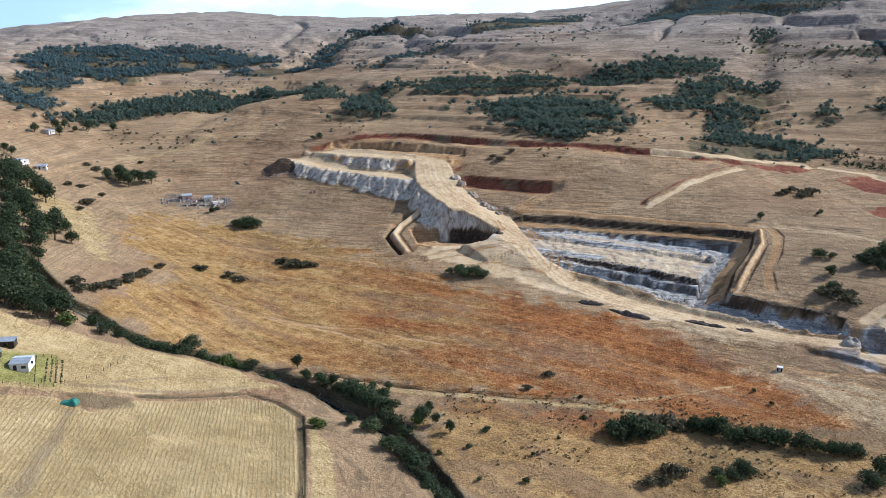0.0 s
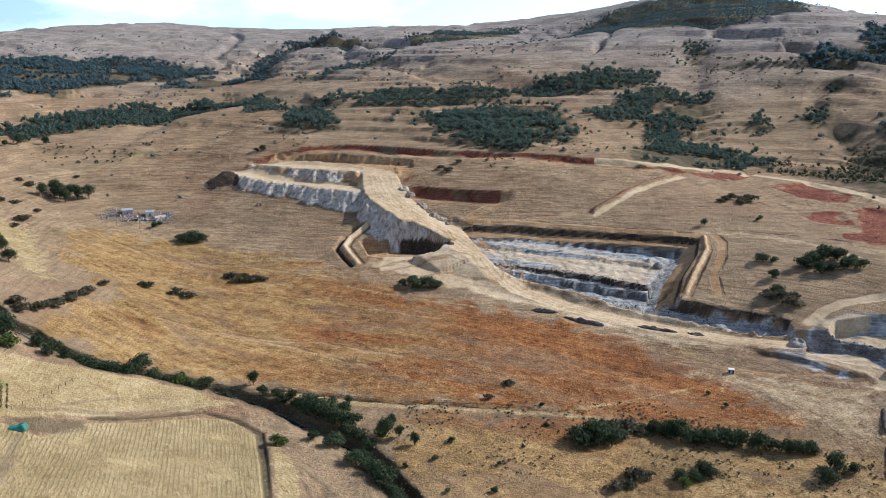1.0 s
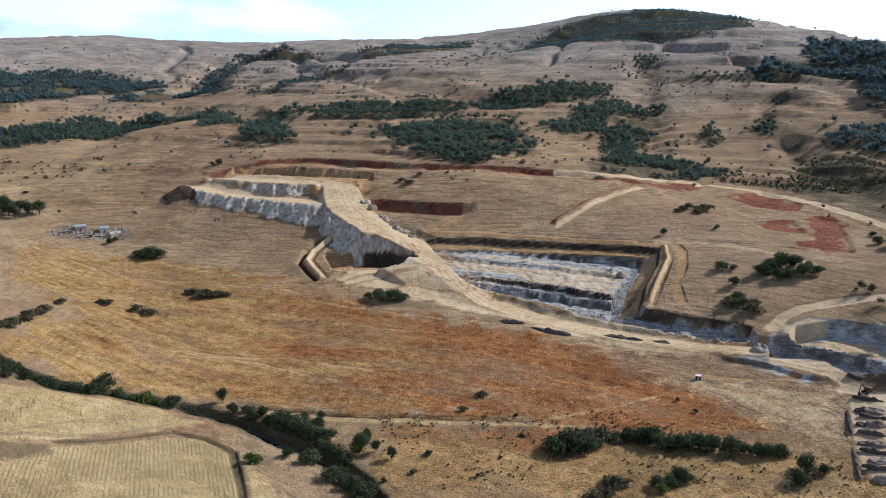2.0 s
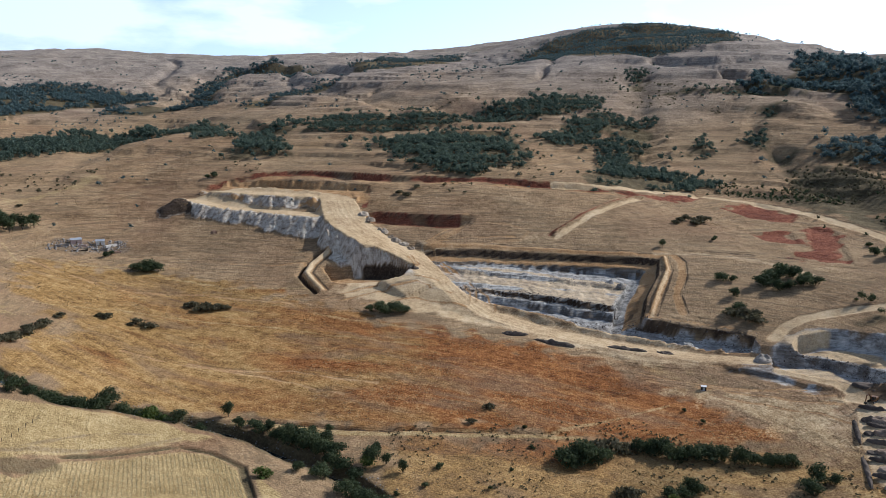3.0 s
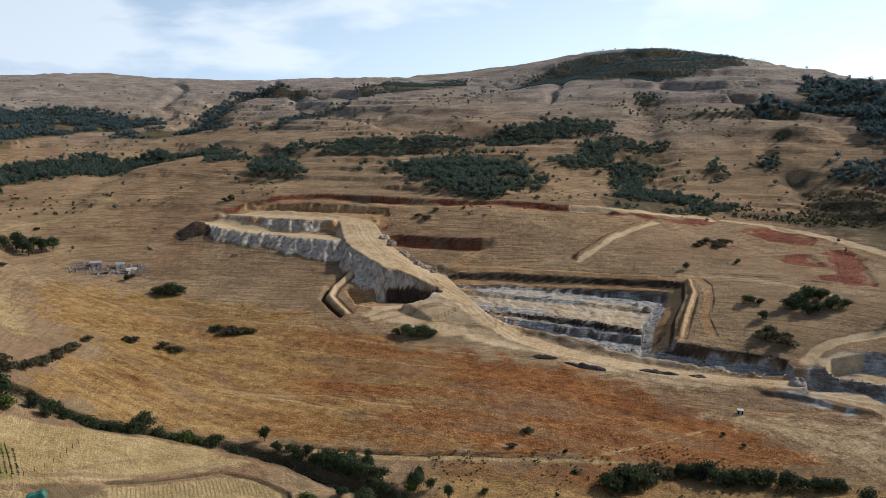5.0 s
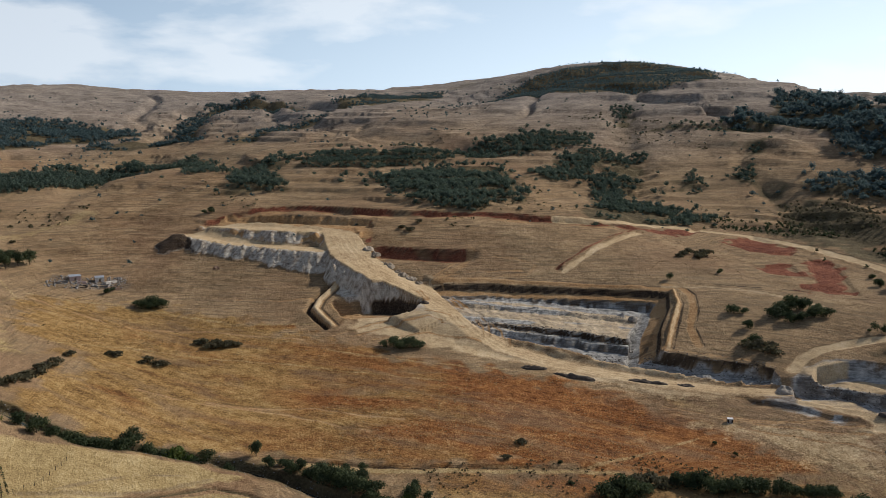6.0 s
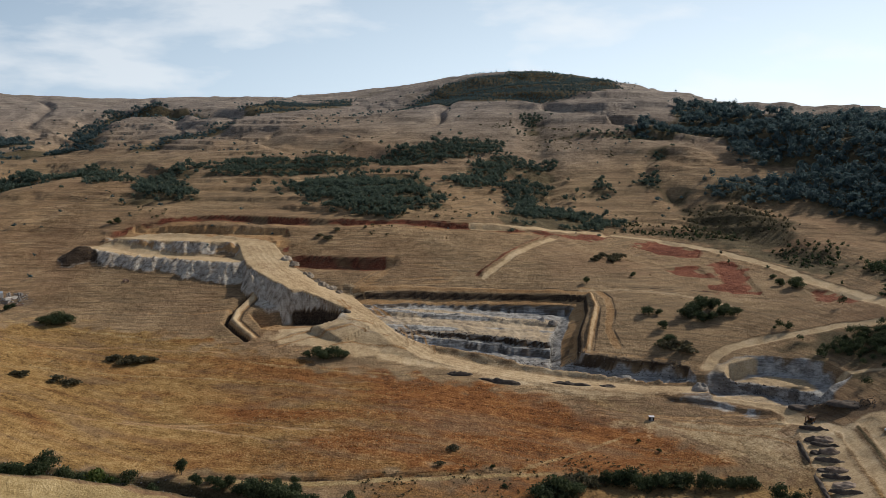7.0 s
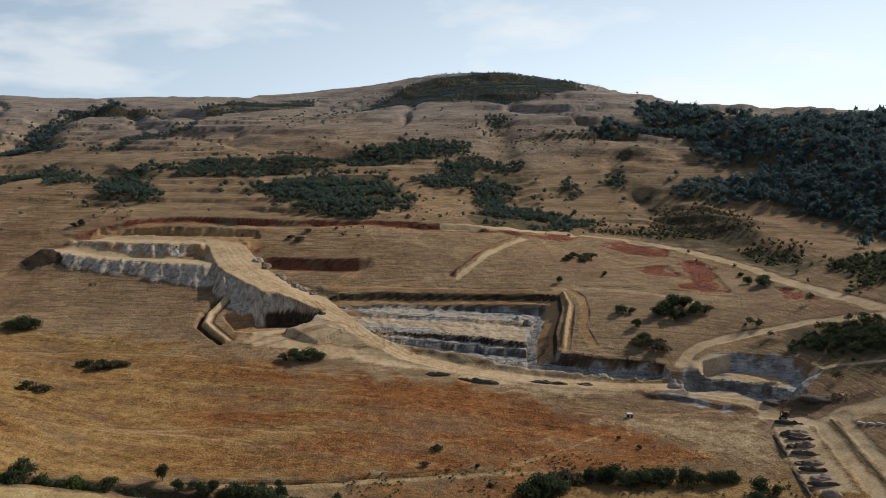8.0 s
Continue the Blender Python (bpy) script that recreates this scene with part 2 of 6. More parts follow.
LOOP = [(70, 409), (80, 404), (88, 395), (82, 388), (60, 391), (38, 396)]
STREAM = [(-190, 318), (-165, 298), (-149, 283), (-136, 271), (-130, 264), (-121, 260), (-109, 253), (-96, 248), (-81, 250), (-62, 248), (-48, 242), (-35, 231), (-22, 217), (-10, 204), (-3, 186), (3, 172), (14, 140), (30, 90)]
GOLD = [(-119, 264), (-99, 257), (-68, 253), (-41, 248), (-15, 238), (11, 229), (37, 226), (58, 224), (72, 216), (92, 208), (112, 208), (117, 222), (110, 240), (103, 258), (91, 276), (72, 289), (47, 307), (14, 324), (-14, 348), (-49, 368), (-86, 394), (-103, 398), (-150, 402), (-150, 362), (-124, 328), (-112, 318), (-118, 291)]
FIELD = [(-140, 168), (-109, 184), (-100, 192), (-89, 189), (-83, 204), (-58, 222), (-48, 220), (-40, 208), (-36, 189), (-30, 163), (-20, 110), (-120, 90)]
DITCH = [(-84, 207), (-59, 226), (-50, 223), (-41, 214), (-37, 193), (-32, 163), (-24, 120)]
STRIP = [(-37, 207), (-30, 196), (-24, 166), (-16, 125), (-22, 125), (-30, 164)]
MEADOW = [(-190, 230), (-160, 250), (-134, 236), (-124, 236), (-111, 239), (-95, 243), (-70, 243), (-50, 234), (-59, 228), (-84, 209), (-101, 197), (-111, 189), (-170, 160)]
YARD = [(-150, 206), (-121, 212), (-111, 218), (-103, 200), (-112, 190), (-145, 180)]
FARM_TRACK = [(-60, 231), (-75, 217), (-92, 208), (-100, 203)]
ROAD_EAST = [(150, 271), (158, 277), (166, 279), (176, 278), (192, 272), (206, 264), (216, 251), (224, 232), (232, 205)]
ROAD_RIDGE = [(120, 455), (150, 452), (180, 456), (200, 460), (215, 456), (234, 440), (250, 407), (253, 379), (252, 346), (244, 312), (234, 275), (226, 243), (220, 210)]
WORKS_ROAD = [(147, 222), (151, 212), (151.5, 203), (140, 180.5), (130.8, 163), (112, 132)]
WORKS_ROAD_2 = [(158, 201), (146.5, 179), (138.2, 163), (120, 132)]
APRON = [(100, 262), (112, 252), (125, 240), (143, 222), (146, 212), (138, 200), (124, 194), (118, 214), (110, 234), (100, 252)]
WORKS = [(143.5, 215), (150, 206), (138, 185), (128, 168), (120.5, 174), (132, 196)]
SMALL_TRACK = [(140, 357), (160, 352), (176, 342), (188, 326), (192, 312)]
RED_PATCHES = [[(199, 378), (221, 377), (214, 357), (200, 362)], [(236, 384), (241, 370), (225, 338), (215, 319), (197, 338), (217, 352)],
               [(234, 312), (237, 298), (232, 278), (224, 289)], [(210, 425), (237, 437), (243, 407), (234, 395), (216, 406)], [(163, 447), (217, 463), (196, 437), (176, 434)]]
PATHS = [[(-155, 406), (-110, 402), (-90, 398)], [(-158, 360), (-156, 395), (-170, 420), (-230, 450)], [(-130, 335), (-100, 345), (-40, 330), (20, 300)], [(-20, 366), (-60, 372), (-100, 396)],
         [(-40, 244), (10, 229), (50, 226), (95, 243)], [(109, 246), (122, 232), (136, 212)], [(60, 300), (20, 318), (-20, 340)]]


FRONT_BANK = [(120, 269), (127, 261), (133, 254), (139, 246), (143, 236), (147, 226)]
RUTS = [[(50, 340), (52, 352), (48, 366), (42, 380), (38, 392)], [(46, 336), (49, 350), (45, 366), (38, 382)], [(56, 330), (58, 340), (53, 352)], [(22, 368), (27, 376), (25, 384)], [(20, 366), (29, 376), (27, 386)],
        [(-17, 355), (0, 362), (20, 366), (36, 360)], [(-10, 352), (6, 358), (26, 360), (40, 348)], [(0, 348), (24, 350), (44, 334)], [(36, 398), (46, 406), (56, 414)], [(40, 397), (60, 397), (80, 392)],
        [(96, 262), (112, 251), (128, 236), (142, 220)], [(92, 270), (108, 258), (126, 243), (144, 226)], [(110, 254), (124, 243), (140, 236)], [(112, 246), (122, 234), (134, 218), (138, 204)],
        [(-66, 294), (-38, 281), (-12, 262)], [(-90, 300), (-60, 290), (-30, 285), (0, 268)], [(-60, 400), (-40, 392), (-24, 392)], [(-150, 398), (-110, 372), (-70, 366), (-30, 352)]]
TIP_EDGE = [(-92, 483, 48.2), (-81, 470, 47.4), (-68, 458.5, 46.3), (-51, 449, 45.4), (-33, 433.5, 45.1), (-20, 424.5, 44.8)]
RAMP_EDGE = [(-13.5, 418, 43.2), (-12, 408, 40.8), (-5, 401, 37.8), (4.5, 389, 32.8), (11.5, 385, 30.2), (17.5, 379.5, 28.4), (22, 374, 27.0)]
SUMMIT_BROW = [(150, 1040), (225, 1010), (300, 1010), (370, 1000), (440, 985), (500, 950)]
RAVINES = [([(-140, 880), (-146, 990), (-128, 1060), (-95, 1090), (-15, 1030), (20, 950)], 40, 14), ([(283, 728), (262, 690), (245, 640), (232, 590), (215, 550), (200, 520)], 18, 3.5),
           ([(120, 640), (60, 700), (20, 780), (-20, 840)], 30, 8), ([(420, 640), (400, 560), (380, 500), (360, 440), (350, 380), (340, 320)], 60, 9), ([(300, 520), (290, 480), (285, 440), (282, 400), (272, 350)], 22, 4)]


WOODS = [
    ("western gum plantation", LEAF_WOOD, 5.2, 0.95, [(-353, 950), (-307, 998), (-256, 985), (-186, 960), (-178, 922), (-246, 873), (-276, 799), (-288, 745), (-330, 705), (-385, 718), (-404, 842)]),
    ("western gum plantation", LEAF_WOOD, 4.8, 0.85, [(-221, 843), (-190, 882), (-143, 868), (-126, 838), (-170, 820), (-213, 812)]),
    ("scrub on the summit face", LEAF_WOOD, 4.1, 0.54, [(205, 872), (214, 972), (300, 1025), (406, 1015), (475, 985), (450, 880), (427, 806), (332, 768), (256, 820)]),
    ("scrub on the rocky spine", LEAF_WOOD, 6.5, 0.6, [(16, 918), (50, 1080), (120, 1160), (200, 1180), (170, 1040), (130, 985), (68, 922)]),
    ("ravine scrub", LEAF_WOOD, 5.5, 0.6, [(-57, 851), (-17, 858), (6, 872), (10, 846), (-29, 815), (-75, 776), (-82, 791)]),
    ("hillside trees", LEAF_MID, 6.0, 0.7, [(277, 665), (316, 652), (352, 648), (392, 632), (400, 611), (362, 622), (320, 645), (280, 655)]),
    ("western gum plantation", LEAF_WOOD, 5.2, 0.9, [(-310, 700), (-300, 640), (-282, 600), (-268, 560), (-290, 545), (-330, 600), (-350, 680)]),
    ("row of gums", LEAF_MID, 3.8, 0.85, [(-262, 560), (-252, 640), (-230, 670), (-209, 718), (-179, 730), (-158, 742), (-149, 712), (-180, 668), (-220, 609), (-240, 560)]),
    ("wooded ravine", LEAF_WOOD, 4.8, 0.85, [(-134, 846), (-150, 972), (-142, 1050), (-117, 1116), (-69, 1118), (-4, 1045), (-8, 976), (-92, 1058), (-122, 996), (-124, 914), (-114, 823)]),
    ("copse", LEAF_MID, 4.2, 0.8, [(-143, 709), (-126, 739), (-102, 738), (-94, 686), (-116, 684)]),
    ("copse", LEAF_MID, 4.0, 0.7, [(-105, 659), (-82, 672), (-75, 634), (-99, 632)]),
    ("copse", LEAF_MID, 4.0, 0.75, [(-77, 649), (-55, 657), (-36, 642), (-36, 615), (-68, 616)]),
    ("copse", LEAF_MID, 3.8, 0.85, [(-80, 578), (-64, 601), (-33, 600), (-36, 556), (-70, 557)]),
    ("young plantation", LEAF_YOUNG, 3.6, 0.6, [(-28, 638), (2, 656), (81, 647), (98, 622), (76, 598), (-24, 614)]),
    ("gum plantation above the quarry", LEAF_YOUNG, 3.4, 0.75, [(26, 560), (64, 581), (127, 594), (125, 527), (112, 492), (76, 474), (46, 499)]),
    ("copse", LEAF_MID, 4.0, 0.8, [(133, 560), (184, 610), (205, 602), (185, 566), (152, 554)]),
    ("copse", LEAF_MID, 4.0, 0.8, [(221, 610), (246, 610), (217, 551), (177, 510), (178, 541), (200, 580)]),
    ("line of trees", LEAF_MID, 4.2, 0.75, [(95, 650), (152, 674), (221, 672), (211, 640), (144, 618), (106, 611)]),
    ("low wood", LEAF_MID, 3.6, 0.75, [(140, 455), (155, 492), (166, 505), (190, 520), (205, 522), (222, 504), (229, 480), (173, 449)]),
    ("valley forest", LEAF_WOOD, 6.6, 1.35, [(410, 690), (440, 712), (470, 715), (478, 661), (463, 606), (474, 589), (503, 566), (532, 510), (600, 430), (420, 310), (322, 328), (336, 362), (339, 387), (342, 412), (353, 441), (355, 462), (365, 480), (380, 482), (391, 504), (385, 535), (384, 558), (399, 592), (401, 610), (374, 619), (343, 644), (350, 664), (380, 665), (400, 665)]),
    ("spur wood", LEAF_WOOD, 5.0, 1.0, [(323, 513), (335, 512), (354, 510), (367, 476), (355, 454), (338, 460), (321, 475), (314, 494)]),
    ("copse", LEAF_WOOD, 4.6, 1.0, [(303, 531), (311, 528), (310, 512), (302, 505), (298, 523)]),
    ("thorn scrub", SCRUB, 5.0, 0.5, [(296, 499), (309, 472), (323, 442), (307, 400), (284, 383), (251, 407), (276, 464)]),
    ("roadside wood", LEAF, 4.2, 0.50, [(235, 466), (262, 452), (275, 425), (279, 397), (291, 364), (284, 348), (262, 306), (252, 330), (257, 369), (257, 416), (246, 444)]),
    ("roadside wood", LEAF, 4.0, 0.6, [(264, 318), (282, 311), (300, 296), (290, 230), (246, 230), (246, 271)]),
    ("copse", LEAF_MID, 3.6, 0.62, [(242, 558), (265, 559), (263, 545), (250, 543)]),
    ("copse", LEAF_MID, 3.6, 0.68, [(286, 552), (309, 560), (312, 545), (295, 532)]),
    ("copse", LEAF_MID, 3.6, 0.6, [(326, 603), (348, 603), (346, 585), (330, 581)]),
    ("copse", LEAF_MID, 4.0, 0.6, [(194, 622), (216, 630), (222, 606), (200, 584), (180, 580)]),
    ("copse", LEAF_MID, 4.0, 0.6, [(256, 690), (282, 735), (292, 728), (268, 684)]),
    ("wood beside the eastern pit", LEAF, 3.2, 0.72, [(180, 262), (190, 266), (204, 258), (217, 240), (226, 205), (195, 208), (185, 230), (181, 250)]),
    ("wood beside the eastern pit", LEAF, 3.2, 0.65, [(180, 226), (190, 212), (186, 196), (178, 214)]),
]


def haul_level(x, y, line):
    d, s, side, run = to_line(x, y, line)
    p = np.array(line, float)
    cum = np.r_[0, np.cumsum(np.hypot(*np.diff(p[:, :2], axis=0).T))]
    return d, np.interp(s, cum, p[:, 2]), s, run


def land(x, y, covers=True):
    """Height of the ground, and the shares of its covers, at arrays of places."""
    z = broad(x, y)
    r = np.hypot(x, y)
    far = ss(330, 900, r)
    z = z + (0.35 + 1.6 * far) * rough(x, y, 60, 3, 5) * ss(120, 260, r) + 0.26 * rough(x, y, 7, 3, 9)
    hill = ss(470, 760, r)
    z = z + hill * (2.5 * rough(x, y, 190, 3, 21) - 4.6 * ss(0.22, 0.0, np.abs(rough(x * 1.25, y * 0.8, 170, 3, 33, 0.45))) + 1.2 * rough(x, y, 34, 4, 35))
    # benches of harder rock, one above the other
    tier = z / 15 + 0.45 * rough(x, y, 240, 3, 37)
    f = tier - np.floor(tier)
    z = z + 15 * (0.12 + 0.36 * ss(-0.2, 0.6, rough(x, y, 160, 2, 36))) * ss(380, 620, r) * ss(1150, 850, r) * (ss(0.40, 0.58, f) - f)
    # low ledges between them, broken along their run
    tier = z / 4.6 + 0.5 * rough(x, y, 130, 3, 47)
    f = tier - np.floor(tier)
    z = z + 4.6 * 0.55 * ss(-0.35, 0.35, rough(x, y, 75, 3, 48)) * ss(430, 560, r) * ss(1300, 950, r) * (ss(0.42, 0.56, f) - f)
    # the steep brow under the summit, and the ravines
    d = to_line(x, y, SUMMIT_BROW)
    n = d[0] * -d[2]
    z = z - 12 * ss(-6, 44, n) * ss(190, 40, n) * ss(0, 90, d[1]) * ss(d[3], d[3] - 90, d[1])
    for line, wide, deep in RAVINES:
        d = to_line(x, y, line)[0] + 0.2 * wide * rough(x, y, 40, 2, 39)
        z = z - deep * ss(wide, 0, d)
    base = z.copy()
    cov = {k: np.zeros(x.shape) for k in ("gold", "straw", "bare", "red", "rock", "scrub", "green", "earth", "spoil", "high", "loam_shade", "tan")}

    def paint(key, ids, v):
        cov[key][ids] = np.maximum(cov[key][ids], np.clip(v, 0, 1))

    def wipe(ids, v, keep=()):
        for k in cov:
            if k not in keep:
                cov[k][ids] *= 1 - np.clip(v, 0, 1)

    def area(key, pts, soft=2.0, amp=1.0, strength=1.0, over=False):
        ids = near_to(x, y, pts, 12 + soft)
        d = outside(x[ids], y[ids], pts) + wobble(x[ids], y[ids], amp, 6)
        v = strength * ss(soft, -soft, d)
        if over:
            wipe(ids, v, (key,))
        paint(key, ids, v)

    def track(key, pts, half, soft=0.8, strength=1.0, amp=0.5, over=True):
        ids = near_to(x, y, pts, half + 6)
        d = to_line(x[ids], y[ids], pts)[0] + wobble(x[ids], y[ids], amp, 6)
        v = strength * ss(half + soft, half - soft, d)
        if over:
            wipe(ids, v, (key,))
        paint(key, ids, v)

    def cut(pts, floor, slope, amp=0.7):
        ids = near_to(x, y, pts, 25)
        d = outside(x[ids], y[ids], pts) + wobble(x[ids], y[ids], amp, 4, 7)
        zf = floor(x[ids], y[ids], base[ids]) + np.maximum(d, 0) * slope
        z[ids] = np.minimum(z[ids], zf)

    def fill(pts, top, slope, amp=0.9):
        ids = near_to(x, y, pts, 30)
        d = outside(x[ids], y[ids], pts) + wobble(x[ids], y[ids], amp, 4, 11)
        z[ids] = np.maximum(z[ids], top(x[ids], y[ids], base[ids]) - np.maximum(d, 0) * slope)

    def ridge(pts, half, high, seed=1, uneven=0.3):
        ids = near_to(x, y, pts, half * 3)
        d, s, _, run = to_line(x[ids], y[ids], pts)
        d = d + wobble(x[ids], y[ids], half * 0.2, 3, seed)
        ends = ss(0, 2.5, s) * ss(run, run - 2.5, s)
        z[ids] += high * np.exp(-((d / half) ** 2)) * ends * (1 + uneven * rough(x[ids], y[ids], 3.0, 2, seed))

    def scarp(pts, high, wide, front=-1, seed=1, uneven=0.25):
        """A bank along a line: the ground on its front side is cut down and runs out again."""
        ids = near_to(x, y, pts, wide + 4)
        d, s, side, run = to_line(x[ids], y[ids], pts)
        n = d * side * front + wobble(x[ids], y[ids], 0.7, 9, seed)
        ends = ss(0, 11, s) * ss(run, run - 11, s)
        z[ids] -= high * (1 + uneven * rough(x[ids], y[ids], 26, 2, seed + 5)) * ss(-0.2, 1.5, n) * ss(wide, wide * 0.25, n) * ends
        return ids, n, ends

    # grass covers
    area("straw", [(-205, 495), (-175, 525), (-155, 552), (-150, 545), (-168, 518), (-198, 485)], 8, 6, 0.55)
    area("straw", [(-215, 372), (-197, 388), (-177, 384), (-158, 362), (-140, 330), (-128, 312), (-150, 320), (-170, 350), (-200, 365)], 5, 5, 0.75)
    area("straw", [(20, 300), (60, 268), (100, 246), (130, 214), (118, 196), (96, 226), (60, 222), (30, 222), (0, 228), (-30, 240), (-44, 226), (-20, 205), (6, 178), (40, 170), (120, 170), (112, 150), (-20, 150), (-36, 215), (-70, 262)], 9, 9, 0.20)
    area("gold", GOLD, 9, 9)
    area("gold", [(-4, 226), (60, 223), (112, 207), (150, 165), (190, 140), (60, 110), (10, 150), (4, 178), (-10, 205)], 8, 8, 0.7)
    area("straw", [(96, 226), (130, 214), (140, 196), (120, 165), (150, 160), (176, 186), (182, 150), (60, 150), (66, 200)], 10, 9, 0.28)
    area("straw", [(100, 277), (116, 259), (125, 240), (145, 222), (127, 195), (116, 213), (109, 240), (98, 262)], 6, 6, 0.45)
    area("straw", MEADOW, 2, 1.2, 0.9)
    area("straw", FIELD, 1.0, 0.4, over=True)
    area("straw", STRIP, 0.8, 0.4, 0.8)
    area("scrub", [(-98, 196), (-92, 203), (-84, 205), (-82, 198), (-88, 192), (-94, 190)], 1.5, 1.2, 0.6)
    track("earth", [(-93, 187), (-88, 166), (-85, 149), (-84, 142)], 1.9, 1.8, 0.55, 1.0, over=False)
    track("earth", [(-96, 207), (-89, 217), (-78, 229), (-67, 232)], 0.9, 1.0, 0.5, 0.6, over=False)
    area("green", YARD, 3, 2, 0.8)
    area("bare", APRON, 6, 6, 0.46)

    area("earth", [(-154, 441), (-116, 442), (-112, 424), (-148, 421)], 4, 4, 0.75)

    # the stream in its bed
    ids = near_to(x, y, STREAM, 16)
    d = to_line(x[ids], y[ids], STREAM)[0] + wobble(x[ids], y[ids], 1.0, 7, 4)
    z[ids] -= 2.6 * ss(3.6, 1.6, d) + 0.5 * ss(9, 4, d)
    paint("scrub", ids, 0.8 * ss(6.5, 2.5, d))
    track("scrub", DITCH, 1.1, 0.8, 0.9, 0.4)
    ids = near_to(x, y, DITCH, 6)
    z[ids] -= 0.8 * ss(1.6, 0.4, to_line(x[ids], y[ids], DITCH)[0])

    # old drain along the lower edge of the golden grass
    drain = [(-46, 249), (-30, 245), (-12, 237), (6, 231), (24, 227.5), (42, 226.5), (58, 225)]
    ids = near_to(x, y, drain, 8)
    d, s, side, run = to_line(x[ids], y[ids], drain)
    z[ids] -= 0.9 * ss(1.6, 0.2, d) * ss(0, 8, s) * ss(run, run - 8, s)
    # the drain edge's shadow, drawn in as a thin broken dark line
    paint("loam_shade", ids, 0.75 * ss(0.9, 0.3, d + 0.4 * rough(x[ids], y[ids], 5, 2, 58)) * ss(-0.6, 0.1, rough(x[ids], y[ids], 13, 2, 59)))
    track("straw", [(p - 0.6, q - 3.0) for p, q in drain], 1.1, 0.9, 0.7, 0.5, over=False)

    # red bank, red cut
    ids, n, ends = scarp(RED_BANK, 2.4, 18, -1, 2, 0.55)
    patchy = rough(x[ids], y[ids], 16, 3, 44)
    paint("red", ids, ss(-0.8, 0.2, n) * ss(6.5, 2.0, n) * ends * ss(-0.9, -0.1, patchy))
    paint("tan", ids, 0.7 * ss(2.5, 6, n) * ss(17, 9, n) * ends * ss(-0.6, 0.3, patchy))
    paint("loam_shade", ids, 0.6 * ss(-0.6, 0.4, n) * ss(2.2, 1.0, n) * ends * ss(0.3, -0.2, patchy))
    ids, n, ends = scarp(RED_CUT, 4.2, 15, -1, 5)
    paint("red", ids, ss(-1.2, 0, n) * ss(9, 3, n) * ends * (0.8 + 0.4 * rough(x[ids], y[ids], 7, 2, 46)))
    # shade under the overhanging lip put in as a dark line
    paint("loam_shade", ids, 0.6 * ss(-0.8, 0.2, n) * ss(1.6, 0.5, n) * ends)
    ridge(BERM_EAST, 1.6, 1.6, 8)
    # the berm's shaded upper-left side painted as a red strip
    track("red", [(a - 0.6, b + 0.8) for a, b in BERM_EAST], 1.5, 0.8, 0.8)
    track("bare", [(a + 1.8, b - 2.2) for a, b in BERM_EAST], 1.5, 0.9, 0.9)
    for p in RED_PATCHES:
        area("red", p, 2.5, 4.5, 0.95)
        ids = near_to(x, y, p, 6)
        z[ids] -= 0.9 * ss(1.5, -1.5, outside(x[ids], y[ids], p))

    # spoil terraces and the haul ramp
    cut(BENCH_RED, lambda a, b, c: 52.9 + 0.3 * rough(a, b, 6, 2, 77), 1.5, 2.0)
    fill(TERRACE, lambda a, b, c: 45.4 - 0.010 * (a + 50) + 2.4 * ss(-60, -92, a), 0.88, 1.2)
    fill(TERRACE_UP, lambda a, b, c: 52.1 + 0.25 * rough(a, b, 6, 2, 78), 1.05, 1.8)
    ids = near_to(x, y, HAUL, 30)
    d, zr, s, run = haul_level(x[ids], y[ids], HAUL)
    half = np.interp(s, [0, 18, 36, 52, 68, 90, 125, 150, run], [9.0, 9.5, 11.0, 11.0, 10.5, 11.0, 8, 5.5, 4.2])
    e = np.maximum(d - half + wobble(x[ids], y[ids], 0.6, 5, 13), 0)
    on = ss(16, 14, d - half)
    z[ids] = z[ids] * (1 - on) + on * np.clip(z[ids], zr - np.interp(s, [0, 62, 88], [1.7, 1.7, 0.32]) * e, zr + np.interp(s, [0, 66, 92], [1.1, 1.1, 0.15]) * e + np.interp(s, [0, 66, 92], [0, 0, 0.16]) * e**2)
    ids_road, d_road, half_road = ids, d, half
    # brown cone of older spoil at the terrace's end
    ids = near_to(x, y, [(-98, 482)], 24)
    d = np.hypot(x[ids] + 95, y[ids] - 484) + wobble(x[ids], y[ids], 0.8, 6, 93)
    z[ids] = np.maximum(z[ids], np.minimum(50.0 - 0.60 * np.maximum(d - 2, 0), 49.2))
    # cones tipped over the edges of terrace and ramp
    for line, gap, slope in ((TIP_EDGE, 4.2, 0.88), (RAMP_EDGE, 3.6, 1.5)):
        p = np.array(line, float)
        cum = np.r_[0, np.cumsum(np.hypot(*np.diff(p[:, :2], axis=0).T))]
        ids = near_to(x, y, line, 16)
        a, b = x[ids], y[ids]
        for k, s in enumerate(np.arange(2, cum[-1], gap)):
            cx, cy, cz = (np.interp(s + 0.8 * math.sin(k * 7.1), cum, p[:, j]) for j in range(3))
            cz += 0.5 * math.sin(k * 3.3) + 0.35
            e = np.hypot(a - cx - math.sin(k * 5.7), b - cy - math.cos(k * 4.1))
            z[ids] = np.maximum(z[ids], np.minimum(cz - slope * e + 0.4 * rough(a, b, 1.8, 2, 50 + k), cz - 0.3))
    ids = np.flatnonzero((x > -130) & (x < 52) & (y > 350) & (y < 505))
    v = ss(0.25, 0.9, z[ids] - base[ids])
    wipe(ids, v, ("spoil",))
    paint("spoil", ids, v)
    ids = near_to(x, y, TERRACE, 22)
